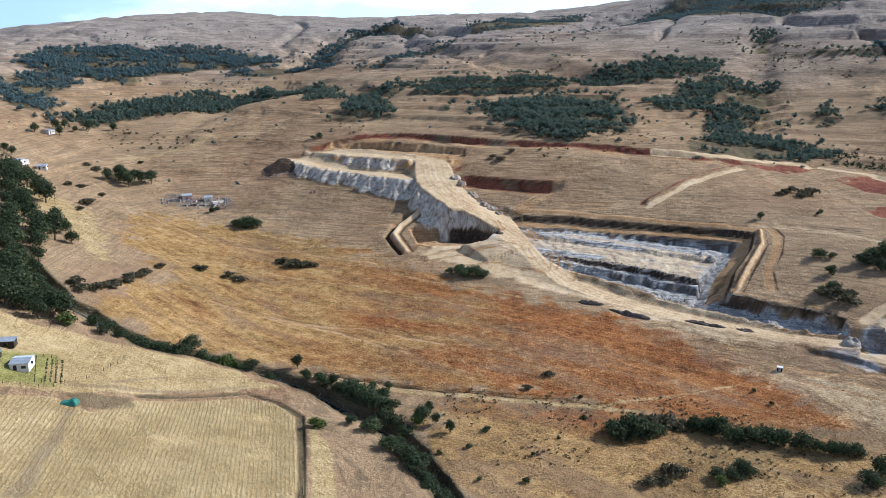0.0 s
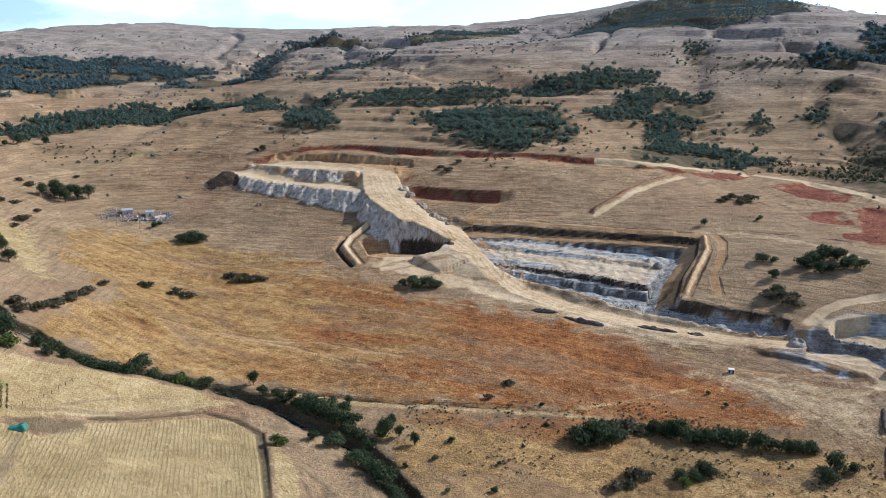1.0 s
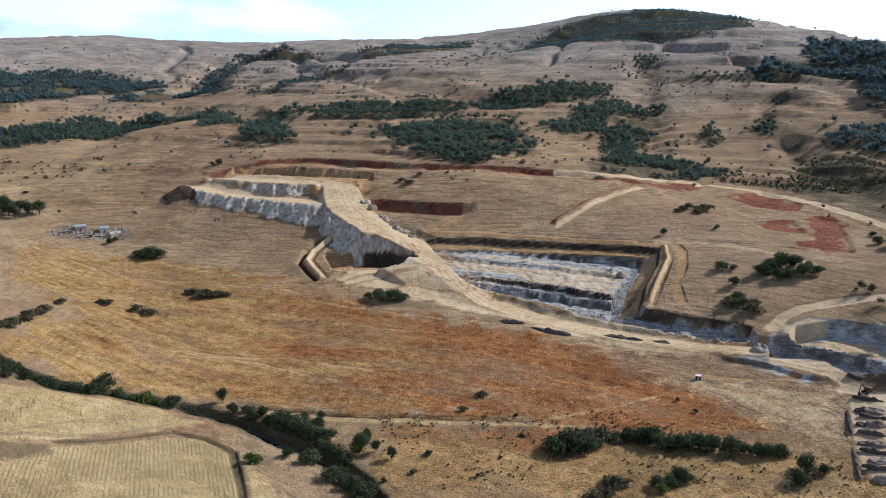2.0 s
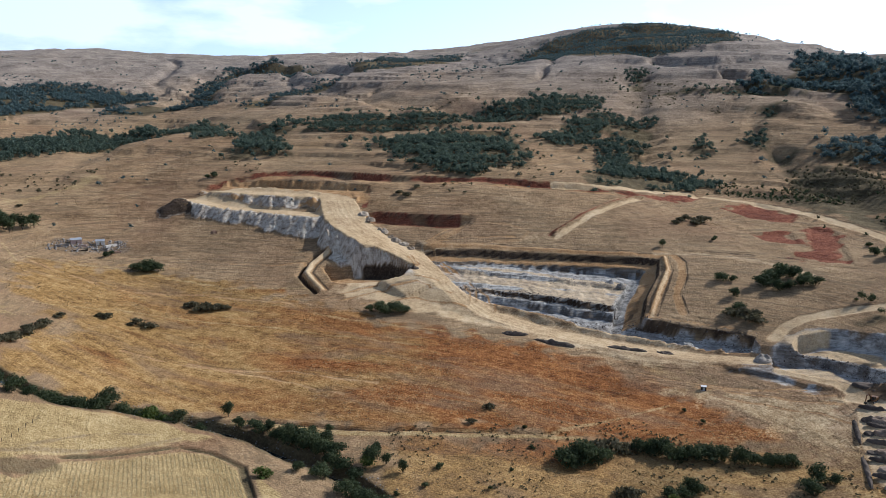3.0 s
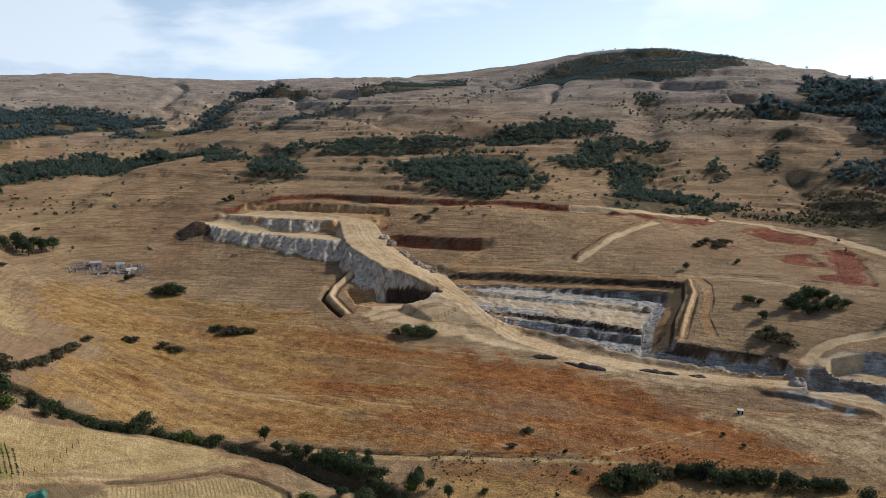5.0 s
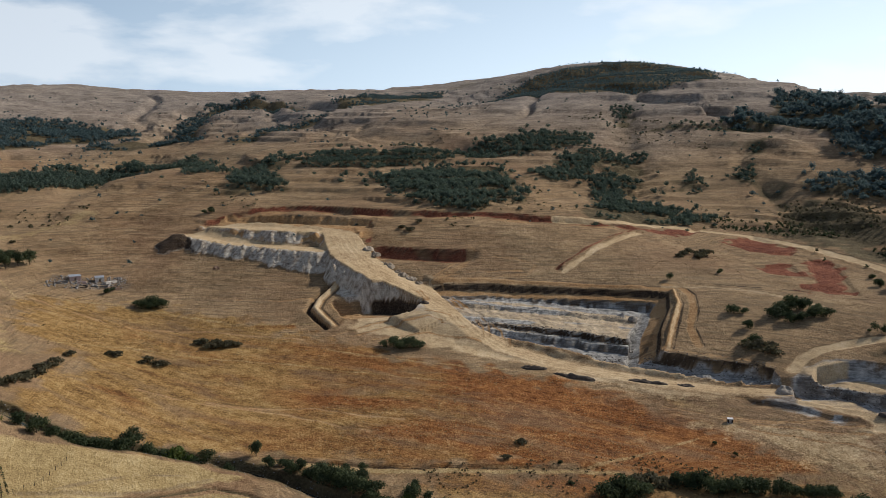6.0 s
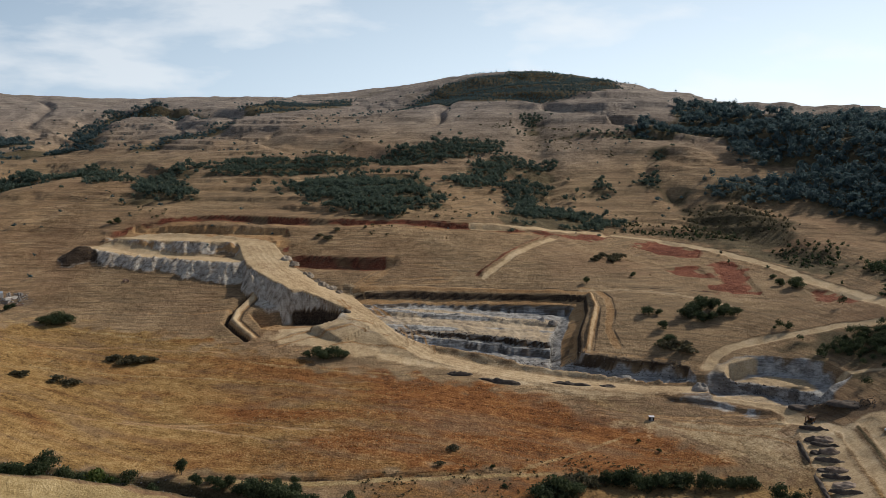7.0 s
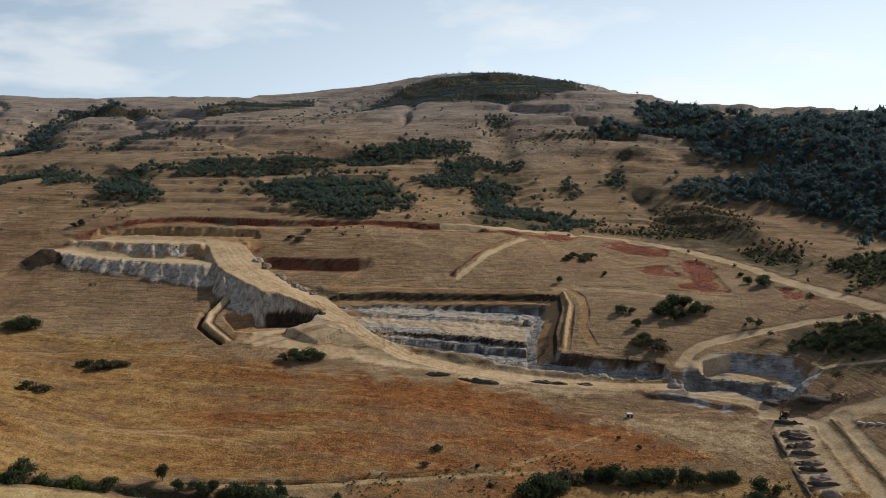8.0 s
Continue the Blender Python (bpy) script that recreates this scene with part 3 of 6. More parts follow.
    v = ss(2.0, -1.0, outside(x[ids], y[ids], [(-128, 500), (-122, 462), (-90, 452), (-84, 460), (-89, 474), (-92, 496)]) + wobble(x[ids], y[ids], 3, 6, 81)) * cov["spoil"][ids]
    paint("loam_shade", ids, 0.85 * v)
    area("bare", TERRACE, 0.6, 0.4, over=True)
    ids = near_to(x, y, TERRACE_UP, 10)
    d = outside(x[ids], y[ids], TERRACE_UP)
    v = ss(0.2, 1.2, d) * ss(9, 7, d) * ss(0.4, 1.0, z[ids] - 45.9) * ss(0.15, 0.6, z[ids] - base[ids])
    wipe(ids, v, ("spoil",))
    paint("spoil", ids, v)
    paint("tan", ids, 0.9 * v * ss(-0.35, 0.15, rough(x[ids], y[ids], 11, 2, 82)))
    paint("red", ids, 0.7 * v * ss(0.0, 0.4, rough(x[ids], y[ids], 9, 2, 83)))
    area("bare", TERRACE_UP, 0.8, 0.8, 0.9, over=True)
    ids = near_to(x, y, BENCH_RED, 8)
    d = outside(x[ids], y[ids], BENCH_RED)
    v = ss(4.0, 2.5, d) * ss(0.2, 0.8, base[ids] - z[ids])
    wipe(ids, v, ("tan",))
    paint("tan", ids, v)
    paint("red", ids, 0.5 * v * ss(-0.6, 0.6, d) * ss(-0.4, 0.4, rough(x[ids], y[ids], 8, 2, 95)))
    paint("bare", ids, 0.35 * v * ss(-1, -4, d))
    track("red", [(12.5, 469), (11, 455), (8, 441)], 1.3, 0.7, 0.95, 0.6)
    track("loam_shade", [(13, 468), (11.6, 456)], 0.5, 0.4, 0.8, 0.5)
    ids, d, half = ids_road, d_road, half_road
    v = ss(1.5, -1.0, d - half + wobble(x[ids], y[ids], 1.0, 6))
    wipe(ids, v, ("bare",))
    paint("bare", ids, v)
    area("tan", [(-14, 470), (-2, 455), (8, 446), (12, 452), (12, 469), (-8, 483)], 2.0, 2.0, 0.85, over=True)
    area("red", [(2, 474), (11, 468), (11, 454), (6, 452), (2, 462)], 2.0, 2.0, 0.35)
    # pale spread ground between ramp and pit
    area("bare", [(20, 384), (34, 398), (50, 388), (50, 350), (60, 330), (90, 305), (130, 275), (128, 262), (96, 276), (60, 304), (30, 330), (0, 352), (-14, 360), (-6, 370), (24, 370)], 4, 3.5, 0.85)

    # digging below the ramp, the bent trench beside it
    cut(DIG, lambda a, b, c: np.minimum(c - 0.3, 20.6 + 0.10 * (376 - b)), 2.8, 0.5)
    area("tan", DIG, 1.2, 1.0, 0.6, over=True)
    area("tan", [(-17, 387), (-6, 384), (-2, 378), (-10, 374), (-16, 380)], 1.5, 1, 0.9, over=True)
    ids = near_to(x, y, DIG, 6)
    z[ids] += 0.9 * ss(0, -2, outside(x[ids], y[ids], [(-18, 388), (-5, 386), (-1, 380), (-9, 373), (-17, 379)])) * rough(x[ids], y[ids], 3, 2, 84)
    # tipped grey spoil on the ramp's flank; shade in the digging under it painted dark
    flank = [(-16, 420), (-4, 406), (4, 396), (11, 392), (20, 386), (27, 377), (20, 371), (8, 380), (-6, 384), (-16, 398)]
    ids = near_to(x, y, flank, 3)
    inn = ss(1.0, -0.6, outside(x[ids], y[ids], flank)) * ss(0.15, 0.9, haul_level(x[ids], y[ids], HAUL)[1] - z[ids])
    v = inn * ss(25.6, 26.8, z[ids] + 0.5 * rough(x[ids], y[ids], 5, 2, 57))
    wipe(ids, v, ("spoil",))
    paint("spoil", ids, v)
    v = inn * ss(26.8, 25.6, z[ids] + 0.5 * rough(x[ids], y[ids], 5, 2, 57)) * ss(1, 5, x[ids])
    wipe(ids, v, ("loam_shade",))
    paint("loam_shade", ids, v)
    area("bare", [(-8, 371), (6, 371), (18, 368), (14, 362), (-4, 364)], 1.5, 1, 0.8, over=True)
    area("gold", [(-16, 370), (-8, 376), (14, 370), (6, 360), (-10, 358)], 3, 2, 0.4)
    ids = near_to(x, y, V_TRENCH, 8)
    d, s, side, run = to_line(x[ids], y[ids], V_TRENCH)
    n = d * side
    on = ss(0, 2, s) * ss(run, run - 3, s) * ss(1.8, 0.5, z[ids] - base[ids])
    z[ids] += on * (1 + 0.25 * rough(x[ids], y[ids], 4, 2, 96)) * (-2.6 * np.exp(-(((n + 2.2) / 1.1) ** 2)) + 1.0 * np.exp(-(((n - 0.9) / 1.2) ** 2)))
    wipe(ids, on * ss(5, 3.5, d))
    paint("tan", ids, 0.8 * on * ss(4.2, 2.8, np.abs(n - 0.6)))
    paint("bare", ids, 0.8 * on * ss(1.9, 1.1, np.abs(n - 1.3)))
    # dark band along the trench bed, a fainter one outside its bank
    paint("loam_shade", ids, 0.95 * on * ss(1.2, 0.7, np.abs(n + 1.9)))
    paint("loam_shade", ids, 0.7 * on * ss(0.9, 0.5, np.abs(n - 4.0)))

    # the main pit: a scarp, a narrow bench and a ribbed wall behind, strips of floor stepping down to the front
    ids = near_to(x, y, PIT, 10)
    a, b = x[ids], y[ids]
    d = outside(a, b, PIT) + wobble(a, b, 0.18, 7, 7)
    rim, s_rim, side, run = to_line(a, b, PIT_RIM)
    rib = rough(s_rim * 1.0, rim * 0.12, 3.2, 3, 86)
    rim = rim + wobble(a, b, 0.2, 7, 8)
    l1, l2 = to_line(a, b, STEP_1), to_line(a, b, STEP_2)
    d1 = l1[0] * l1[2] + wobble(a, b, 0.9, 5, 14)
    d2 = l2[0] * l2[2] + wobble(a, b, 0.9, 5, 15)
    on2 = ss(44, 60, a)
    floor = 22.0 + 0.13 * (b - 344) - 1.3 * ss(0.4, -0.3, d1) - 2.4 * ss(0.4, -0.3, d2) - 2.8 * ss(-3.8, -4.5, d2) * on2 + 0.35 * rough(a, b, 3, 3, 16)
    east = ss(112, 122, s_rim)                       # the end wall has the wider bench
    shelf = 5.4 + 2.2 * east + 0.25 * rough(a, b, 12, 2, 19) + 0.14 * rib * (1 - 0.4 * east)
    top_drop = 2.6 + 0.3 * rough(a, b, 12, 2, 17)
    level = base[ids] - top_drop * ss(0.0, 0.9, rim) - 0.42 * east * np.maximum(rim - 1.5, 0)
    zin = np.where(rim < shelf, level, np.minimum(level, np.maximum(floor, level - 2.6 * (rim - shelf))))
    zin = np.where(rim > shelf + 5, np.minimum(floor, base[ids] - 0.3), zin)
    inn = ss(0.6, 0.0, d)
    z[ids] = z[ids] * (1 - inn) + inn * np.minimum(zin, z[ids] + 0.2)
    v = ss(0.8, -0.4, d)
    wipe(ids, v)
    on_wall = ss(shelf - 0.3, shelf + 0.2, rim) * ss(shelf + 4.5, shelf + 3.0, rim) * (1 - east)
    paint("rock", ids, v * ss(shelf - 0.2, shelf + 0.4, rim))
    # the top scarp's shade painted dark; dark brown ribs on the wall's upper part
    paint("loam_shade", ids, v * ss(1.5, 1.0, rim) * ss(-0.8, -0.2, -np.abs(rim - 0.4) + 0.9))
    paint("loam_shade", ids, 0.7 * v * on_wall * ss(-0.6, 0.5, rib + 1.1 * ss(shelf + 1.6, shelf, rim) - 0.35))
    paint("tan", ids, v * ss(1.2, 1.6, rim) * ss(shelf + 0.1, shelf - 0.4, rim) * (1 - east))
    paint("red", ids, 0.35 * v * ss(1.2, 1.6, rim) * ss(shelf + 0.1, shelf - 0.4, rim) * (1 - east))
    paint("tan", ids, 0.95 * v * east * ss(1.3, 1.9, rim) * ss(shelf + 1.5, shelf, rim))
    paint("loam_shade", ids, 0.5 * v * east * ss(2.2, 3.5, rim) * ss(shelf + 1.5, shelf, rim) * ss(0.0, 0.5, rib))
    # shade of the two steps' faces painted on as dark bands, pale ledges between
    paint("loam_shade", ids, 0.9 * v * ss(1.0, 0.5, np.abs(d2)) * ss(42, 48, a) * ss(shelf + 3, shelf + 5, rim))
    paint("loam_shade", ids, 0.62 * v * ss(1.3, 0.7, np.abs(d2 + 4.6)) * on2 * ss(-0.7, -0.1, rough(a, b, 7, 2, 87) - 0.15))
    paint("loam_shade", ids, 0.55 * v * ss(0.8, 0.4, np.abs(d1)) * ss(shelf + 3, shelf + 5, rim) * ss(-0.2, 0.3, rough(a, b, 6, 2, 88)))
    along = (a * 0.91 - b * 0.41)
    strips = 0.5 + 0.5 * rough(along * 0.10, a * 0.41 + b * 0.91, 4.6, 3, 18)
    paint("bare", ids, 0.62 * v * ss(shelf + 4, shelf + 7, rim) * ss(0.50, 0.62, strips + 0.28 * ss(9, 6, np.abs(d2 - 6))) * (1 - ss(1.0, 0.5, np.abs(d2))) * ss(-5.5, -3.5, d2))
    # berm and track round the pit's end, cut line along the back
    ridge([(142, 354), (137.5, 339), (126, 322.5), (116, 307)], 1.0, 1.5, 20)
    track("tan", [(142.5, 354), (138, 339), (126.5, 322), (116.5, 306.5)], 1.5, 0.5, 0.9)
    track("bare", [(142.6, 353), (138.2, 339), (126.7, 322), (116.8, 306.5)], 0.7, 0.5, 0.7, over=False)
    track("loam_shade", [(144.2, 352.6), (140.2, 338.6), (128.7, 321), (118.7, 305.5)], 0.5, 0.4, 0.8, 0.4, over=False)
    rim_track = [(141, 360), (147, 354), (147, 345), (142, 333), (132, 317), (128.5, 303)]
    track("tan", rim_track, 1.7, 0.5, 0.85)
    # thin dark line along the track's outer side
    track("loam_shade", [(p + 2.2, q - 1.0) for p, q in rim_track[1:]], 0.35, 0.35, 0.8, 0.3, over=False)
    track("earth", rim_track, 0.5, 0.5, 0.6, over=False)
    ridge([(36, 394.5), (60, 388.5), (86, 378.5), (110, 368.5), (132, 359.5)], 1.2, 0.7, 22, 0.25)
    track("tan", [(p + 1.0, q + 2.8) for p, q in PIT_RIM[:6]], 1.7, 0.6, 0.85)
    # thin dark line behind the rim strip
    track("loam_shade", [(p + 2.0, q + 5.6) for p, q in PIT_RIM[:6]], 0.4, 0.4, 0.7, 0.5, over=False)
    track("tan", LOOP, 1.0, 1.0, 0.62)
    # thin dark line offset from the loop
    track("loam_shade", [(p + 1.6, q + 1.9) for p, q in LOOP], 0.4, 0.7, 0.5, 0.5, over=False)
    track("bare", SMALL_TRACK, 1.6, 1.0, 0.55)
    track("tan", [(38, 396), (52, 404), (60, 418)], 2.2, 1.0, 0.6)
    track("loam_shade", [(146, 361), (170, 351), (196, 336), (214, 318)], 0.4, 0.4, 0.7, 0.8, over=False)
    track("loam_shade", [(144, 358), (168, 347), (194, 331)], 0.35, 0.4, 0.6, 0.8, over=False)

    # the low cut in front and the eastern pit
    cut(LOW_CUT, lambda a, b, c: np.minimum(c - 4.0, 12.2 + 0.05 * (b - 290)) + 0.8 * rough(a, b, 4, 3, 24), 4.5, 0.8)
    area("rock", LOW_CUT, 1.5, 1.2, over=True)
    area("loam_shade", [(74, 326), (92, 313), (110, 303), (106, 299), (90, 307)], 2, 2.5, 0.5)
    ids = near_to(x, y, LOW_CUT, 2)
    paint("loam_shade", ids, 0.35 * ss(0.5, -1.5, outside(x[ids], y[ids], LOW_CUT)) * ss(0.0, 0.45, rough(x[ids] * 0.9 - y[ids] * 0.2, (x[ids] * 0.6 + y[ids]) * 1.6, 6, 3, 94)))
    # dark strip painted along the back wall for its shade
    track("loam_shade", [(110, 306), (118, 300.5), (126, 293), (139, 282), (144, 275)], 0.8, 0.6, 0.8, 0.4)
    track("tan", [(112, 309), (121, 302.5), (129, 295), (141, 285)], 0.7, 0.5, 0.7, 0.5, over=False)
    cut(EAST_BACK, lambda a, b, c: 12.6 + 0.17 * (a - 156) + 0.35 * rough(a, b, 6, 3, 25), 1.7, 0.5)
    cut(EAST_FRONT, lambda a, b, c: 9.2 + 0.10 * (a - 150) + 0.35 * rough(a, b, 6, 3, 28), 1.7, 0.5)
    area("rock", PIT_EAST, 2.0, 1.6, over=True)
    area("bare", [(148, 268), (152, 272), (163, 270), (168, 265), (163, 262), (154, 262)], 1.5, 1.5, 0.75)
    area("tan", [(160, 269), (166, 267), (167, 263), (161, 264)], 1.2, 1.2, 0.8)
    area("bare", [(158, 262), (170, 258), (174, 246), (172, 234), (167, 233), (165, 243), (160, 254)], 1.5, 2.2, 0.8)
    area("bare", [(142, 256), (149, 258), (158, 248), (161, 238), (160, 228), (154, 229), (150, 238), (144, 248)], 1.5, 2.0, 0.7)
    ids = near_to(x, y, EAST_EDGE, 6)
    n = to_line(x[ids], y[ids], EAST_EDGE)[0]
    wipe(ids, ss(2.4, 1.2, n), ("rock",))
    # shade on the face below this edge painted as a dark band
    paint("loam_shade", ids, 0.6 * ss(2.0, 0.8, n) * ss(-0.5, 0.2, rough(x[ids], y[ids], 5, 3, 97)))
    ids = near_to(x, y, PIT_EAST, 2)
    v = ss(1, -2, outside(x[ids], y[ids], PIT_EAST)) * ss(0.0, 0.45, rough(x[ids] * 0.8 + y[ids] * 0.5, (y[ids] - x[ids] * 0.5) * 0.25, 5, 3, 99))
    paint("loam_shade", ids, 0.55 * v)
    track("bare", [(140, 250), (146, 242), (150, 232), (149, 221), (150, 214)], 2.6, 1.0, 0.95)
    track("bare", [(178, 234), (185, 224), (190, 214), (198, 204)], 1.0, 0.7, 0.8)
    area("loam_shade", [(152, 234), (158, 222), (166, 210), (176, 202), (170, 200), (158, 204), (151, 217)], 1.5, 2, 0.55, over=True)
    ridge([(154, 226), (160, 217), (168, 208)], 2.6, 1.1, 27, 0.8)
    area("bare", [(153, 206), (160, 205), (176, 195), (172, 186), (160, 194), (155, 199)], 1.5, 1.2, 0.9, over=True)
    area("rock", [(131, 264), (140, 257), (143, 247), (139, 242), (131, 252)], 1.5, 2.5, 0.6)

    # dark bank below the pit road
    ids, n, ends = scarp(FRONT_BANK, 0.6, 6, -1, 29, 1.2)
    v = ss(-1.0, 0.2, n) * ss(6, 2.5, n) * ends
    wipe(ids, v, ("rock",))
    ragged = ss(-0.3, 0.3, rough(x[ids], y[ids], 7, 3, 89))
    paint("rock", ids, 0.7 * v * ss(-0.5, 0.1, rough(x[ids], y[ids], 5, 3, 98)))
    paint("loam_shade", ids, 0.55 * v * ragged)
    paint("scrub", ids, 0.5 * ss(2.5, 4, n) * ss(7, 4, n) * ends * ragged)
    # ruts and wheel lines
    for off in (-5.8, -3.1, -0.4, 2.6, 5.6):
        p = np.array(HAUL, float)[1:, :2]
        w = np.gradient(p, axis=0)
        q = p + off * np.stack([-w[:, 1], w[:, 0]], 1) / np.hypot(w[:, 0], w[:, 1])[:, None]
        track("tan", [tuple(k) for k in q], 0.8, 0.8, 0.42, 0.5)
    for line in RUTS:
        track("tan", line, 0.6, 0.5, 0.8, 0.5)
        # a thin darker line shifted to one side of each rut
        track("loam_shade", [(p + 1.1, q + 1.6) for p, q in line], 0.22, 0.4, 0.5, 0.5, over=False)
    # roads
    for line, half, key in ((ROAD_EAST, 2.6, "bare"), (ROAD_RIDGE, 3.0, "bare"), (WORKS_ROAD, 2.2, "bare"), (WORKS_ROAD_2, 1.7, "bare")):
        track(key, line, half, 0.9)
        ids = near_to(x, y, line, 14)
        d = to_line(x[ids], y[ids], line)[0]
        z[ids] -= 0.25 * ss(half + 1.5, half, d)
    area("bare", WORKS, 1.2, 0.8, 0.9, over=True)
    track("scrub", [(155, 202), (143.4, 179.5), (134.6, 163)], 0.5, 0.4, 0.95, 0.15)
    for line in PATHS:
        track("straw", line, 0.9, 0.8, 0.5, 0.4, over=False)
    track("earth", FARM_TRACK, 1.5, 1.0, 0.5, over=False)

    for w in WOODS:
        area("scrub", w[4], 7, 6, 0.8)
    # share of the haze-greyed colour, rising with height and distance
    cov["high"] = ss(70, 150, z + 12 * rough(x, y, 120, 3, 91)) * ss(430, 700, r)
    # scrubby ground towards the viewer and under the summit
    scr = ss(0.15, 0.75, rough(x, y, 34, 3, 41)) * ss(30, 60, x) * ss(238, 215, y) * 0.35
    cov["scrub"] = np.maximum(cov["scrub"], scr * (1 - cov["bare"]))
    cov["scrub"] = np.maximum(cov["scrub"], 0.45 * ss(700, 850, r) * ss(0.1, 0.8, rough(x, y, 90, 3, 43)) * ss(120, 190, z))
    return z, cov


def ground_z(places):
    """Ground heights under a list of (x, y)."""
    p = np.array(places, float).reshape(-1, 2)
    return land(p[:, 0].copy(), p[:, 1].copy())[0]


def build_ground():
    # one sheet in rings, finest over the quarry and its slopes
    rings = [0.4, 4, 10, 20, 35, 50, 65, 80, 95, 108]
    for end, grow in ((200, 1.0045), (395, 1.0023), (520, 1.0027), (700, 1.0040), (1280, 1.0050), (4300, 1.028)):
        r = rings[-1] * grow if rings[-1] > 110 else 120.0
        while r < end:
            rings.append(r)
            r *= grow
    rings = np.array(rings)
    az = np.radians(np.r_[np.arange(-34, 58, 0.086), np.arange(58, 72, 0.6), np.arange(72, 326, 5)])
    A, R = np.meshgrid(az, rings)
    x, y = (R * np.sin(A)).ravel(), (R * np.cos(A)).ravel()
    z, cov = land(x, y)
    w, h = len(az), len(rings)
    me = bpy.data.meshes.new("ground")
    me.vertices.add(w * h)
    me.vertices.foreach_set("co", np.stack([x, y, z], 1).astype(np.float32).ravel())
    k = np.arange(w)
    i = (np.arange(h - 1)[:, None] * w + k[None]).ravel()
    i2 = (np.arange(h - 1)[:, None] * w + (k[None] + 1) % w).ravel()
    quads = np.stack([i, i2, i2 + w, i + w], 1).astype(np.int32)
    me.loops.add(quads.size + w)
    me.loops.foreach_set("vertex_index", np.r_[quads.ravel(), k[::-1]].astype(np.int32))
    me.polygons.add(len(quads) + 1)
    me.polygons.foreach_set("loop_start", np.arange(0, quads.size + 1, 4, dtype=np.int32))
    me.update(calc_edges=True)
    me.polygons.foreach_set("use_smooth", np.ones(len(quads) + 1, bool))
    for name, keys in (("cover_a", ("gold", "straw", "bare", "red")), ("cover_b", ("rock", "scrub", "green", "earth")), ("cover_c", ("spoil", "high", "loam_shade", "tan"))):
        at = me.attributes.new(name, "FLOAT_COLOR", "POINT")
        at.data.foreach_set("color", np.stack([cov[k] for k in keys], 1).astype(np.float32).ravel())
    ob = tagged(new("ground", me), "dry grass hillside with quarry cuts, tracks and fields", "ground", kind="structure")
    me.materials.append(ground_material())
    return ob


def ground_material():
    m, nt, b = material("land", 0.95, 0, 0.1)
    pos = nt.nodes.new("ShaderNodeNewGeometry").outputs["Position"]
    normal = nt.nodes.new("ShaderNodeNewGeometry").outputs["True Normal"]

    def attr(name):
        a = nt.nodes.new("ShaderNodeAttribute")
        a.attribute_name = name
        s = nt.nodes.new("ShaderNodeSeparateColor")
        nt.links.new(a.outputs["Color"], s.inputs[0])
        return *s.outputs[:3], a.outputs["Alpha"]

    gold, straw, bare, red = attr("cover_a")
    rock, scrub, green, earth = attr("cover_b")
    spoil, high, loam_shade, tan = attr("cover_c")
    def weigh(*terms):
        out = 0.5
        for n, k in terms:
            out = nmath(nt, "ADD", nmath(nt, "MULTIPLY", nmath(nt, "SUBTRACT", n, 0.5), k), out)
        return out

    tuft = noise_tex(nt, pos, 1.5, 5, 0.66)
    clump = noise_tex(nt, pos, 0.30, 6, 0.66)
    patch = noise_tex(nt, pos, 0.045, 6, 0.60)
    wide = noise_tex(nt, pos, 0.009, 4)
    soil = noise_tex(nt, pos, 0.013, 5, 0.6, 0.6)
    band = noise_tex(nt, pos, 1.0, 6, 0.66, 0.4, (0.05, 0.05, 2.1))             # follows the contours
    streak = noise_tex(nt, pos, 1.0, 7, 0.62, 1.0, (0.035, 0.22, 0.2, 0.56))    # along the slope's foot
    mix3 = weigh((tuft, 1.0), (clump, 0.65), (patch, 0.75))
    veld = ramp(nt, mix3, [(0.24, (0.105, 0.062, 0.031)), (0.40, (0.230, 0.143, 0.073)), (0.56, (0.340, 0.220, 0.116)), (0.74, (0.48, 0.332, 0.186))])
    veld = blend(nt, nmath(nt, "MULTIPLY", ramp(nt, band, [(0.51, 0.0), (0.56, 1.0)]), 0.62), veld, (0.118, 0.079, 0.046))
    veld = blend(nt, nmath(nt, "MULTIPLY", ramp(nt, wide, [(0.35, 0.0), (0.7, 1.0)]), 0.45), veld, (0.35, 0.255, 0.15))
    veld = blend(nt, nmath(nt, "MULTIPLY", ramp(nt, soil, [(0.50, 0.0), (0.68, 1.0)]), 0.42), veld, (0.235, 0.128, 0.072))
    g = weigh((streak, 0.55), (tuft, 0.95), (clump, 0.75), (patch, 0.35))
    sward = noise_tex(nt, pos, 1.0, 6, 0.58, 0.8, (0.016, 0.046, 0.05, 0.50))     # broad drifts of redder grass
    worn = noise_tex(nt, pos, 1.0, 6, 0.62, 0.6, (0.022, 0.075, 0.05, 0.52))      # thin, trodden stretches
    place = nt.nodes.new("ShaderNodeSeparateXYZ")
    nt.links.new(pos, place.inputs[0])
    sward = nmath(nt, "ADD", sward, nmath(nt, "MULTIPLY", nmath(nt, "ADD", place.outputs[0], 12.0), 0.0024))      # redder towards the east
    south = nmath(nt, "MULTIPLY", nmath(nt, "SUBTRACT", 224.0, place.outputs[1]), 0.02, True)                   # and yellow again south of the drain
    sward = nmath(nt, "SUBTRACT", sward, nmath(nt, "MULTIPLY", south, 0.8, True))
    yellow = ramp(nt, g, [(0.26, (0.120, 0.064, 0.023)), (0.42, (0.255, 0.147, 0.051)), (0.56, (0.365, 0.220, 0.081)), (0.74, (0.49, 0.322, 0.137))])
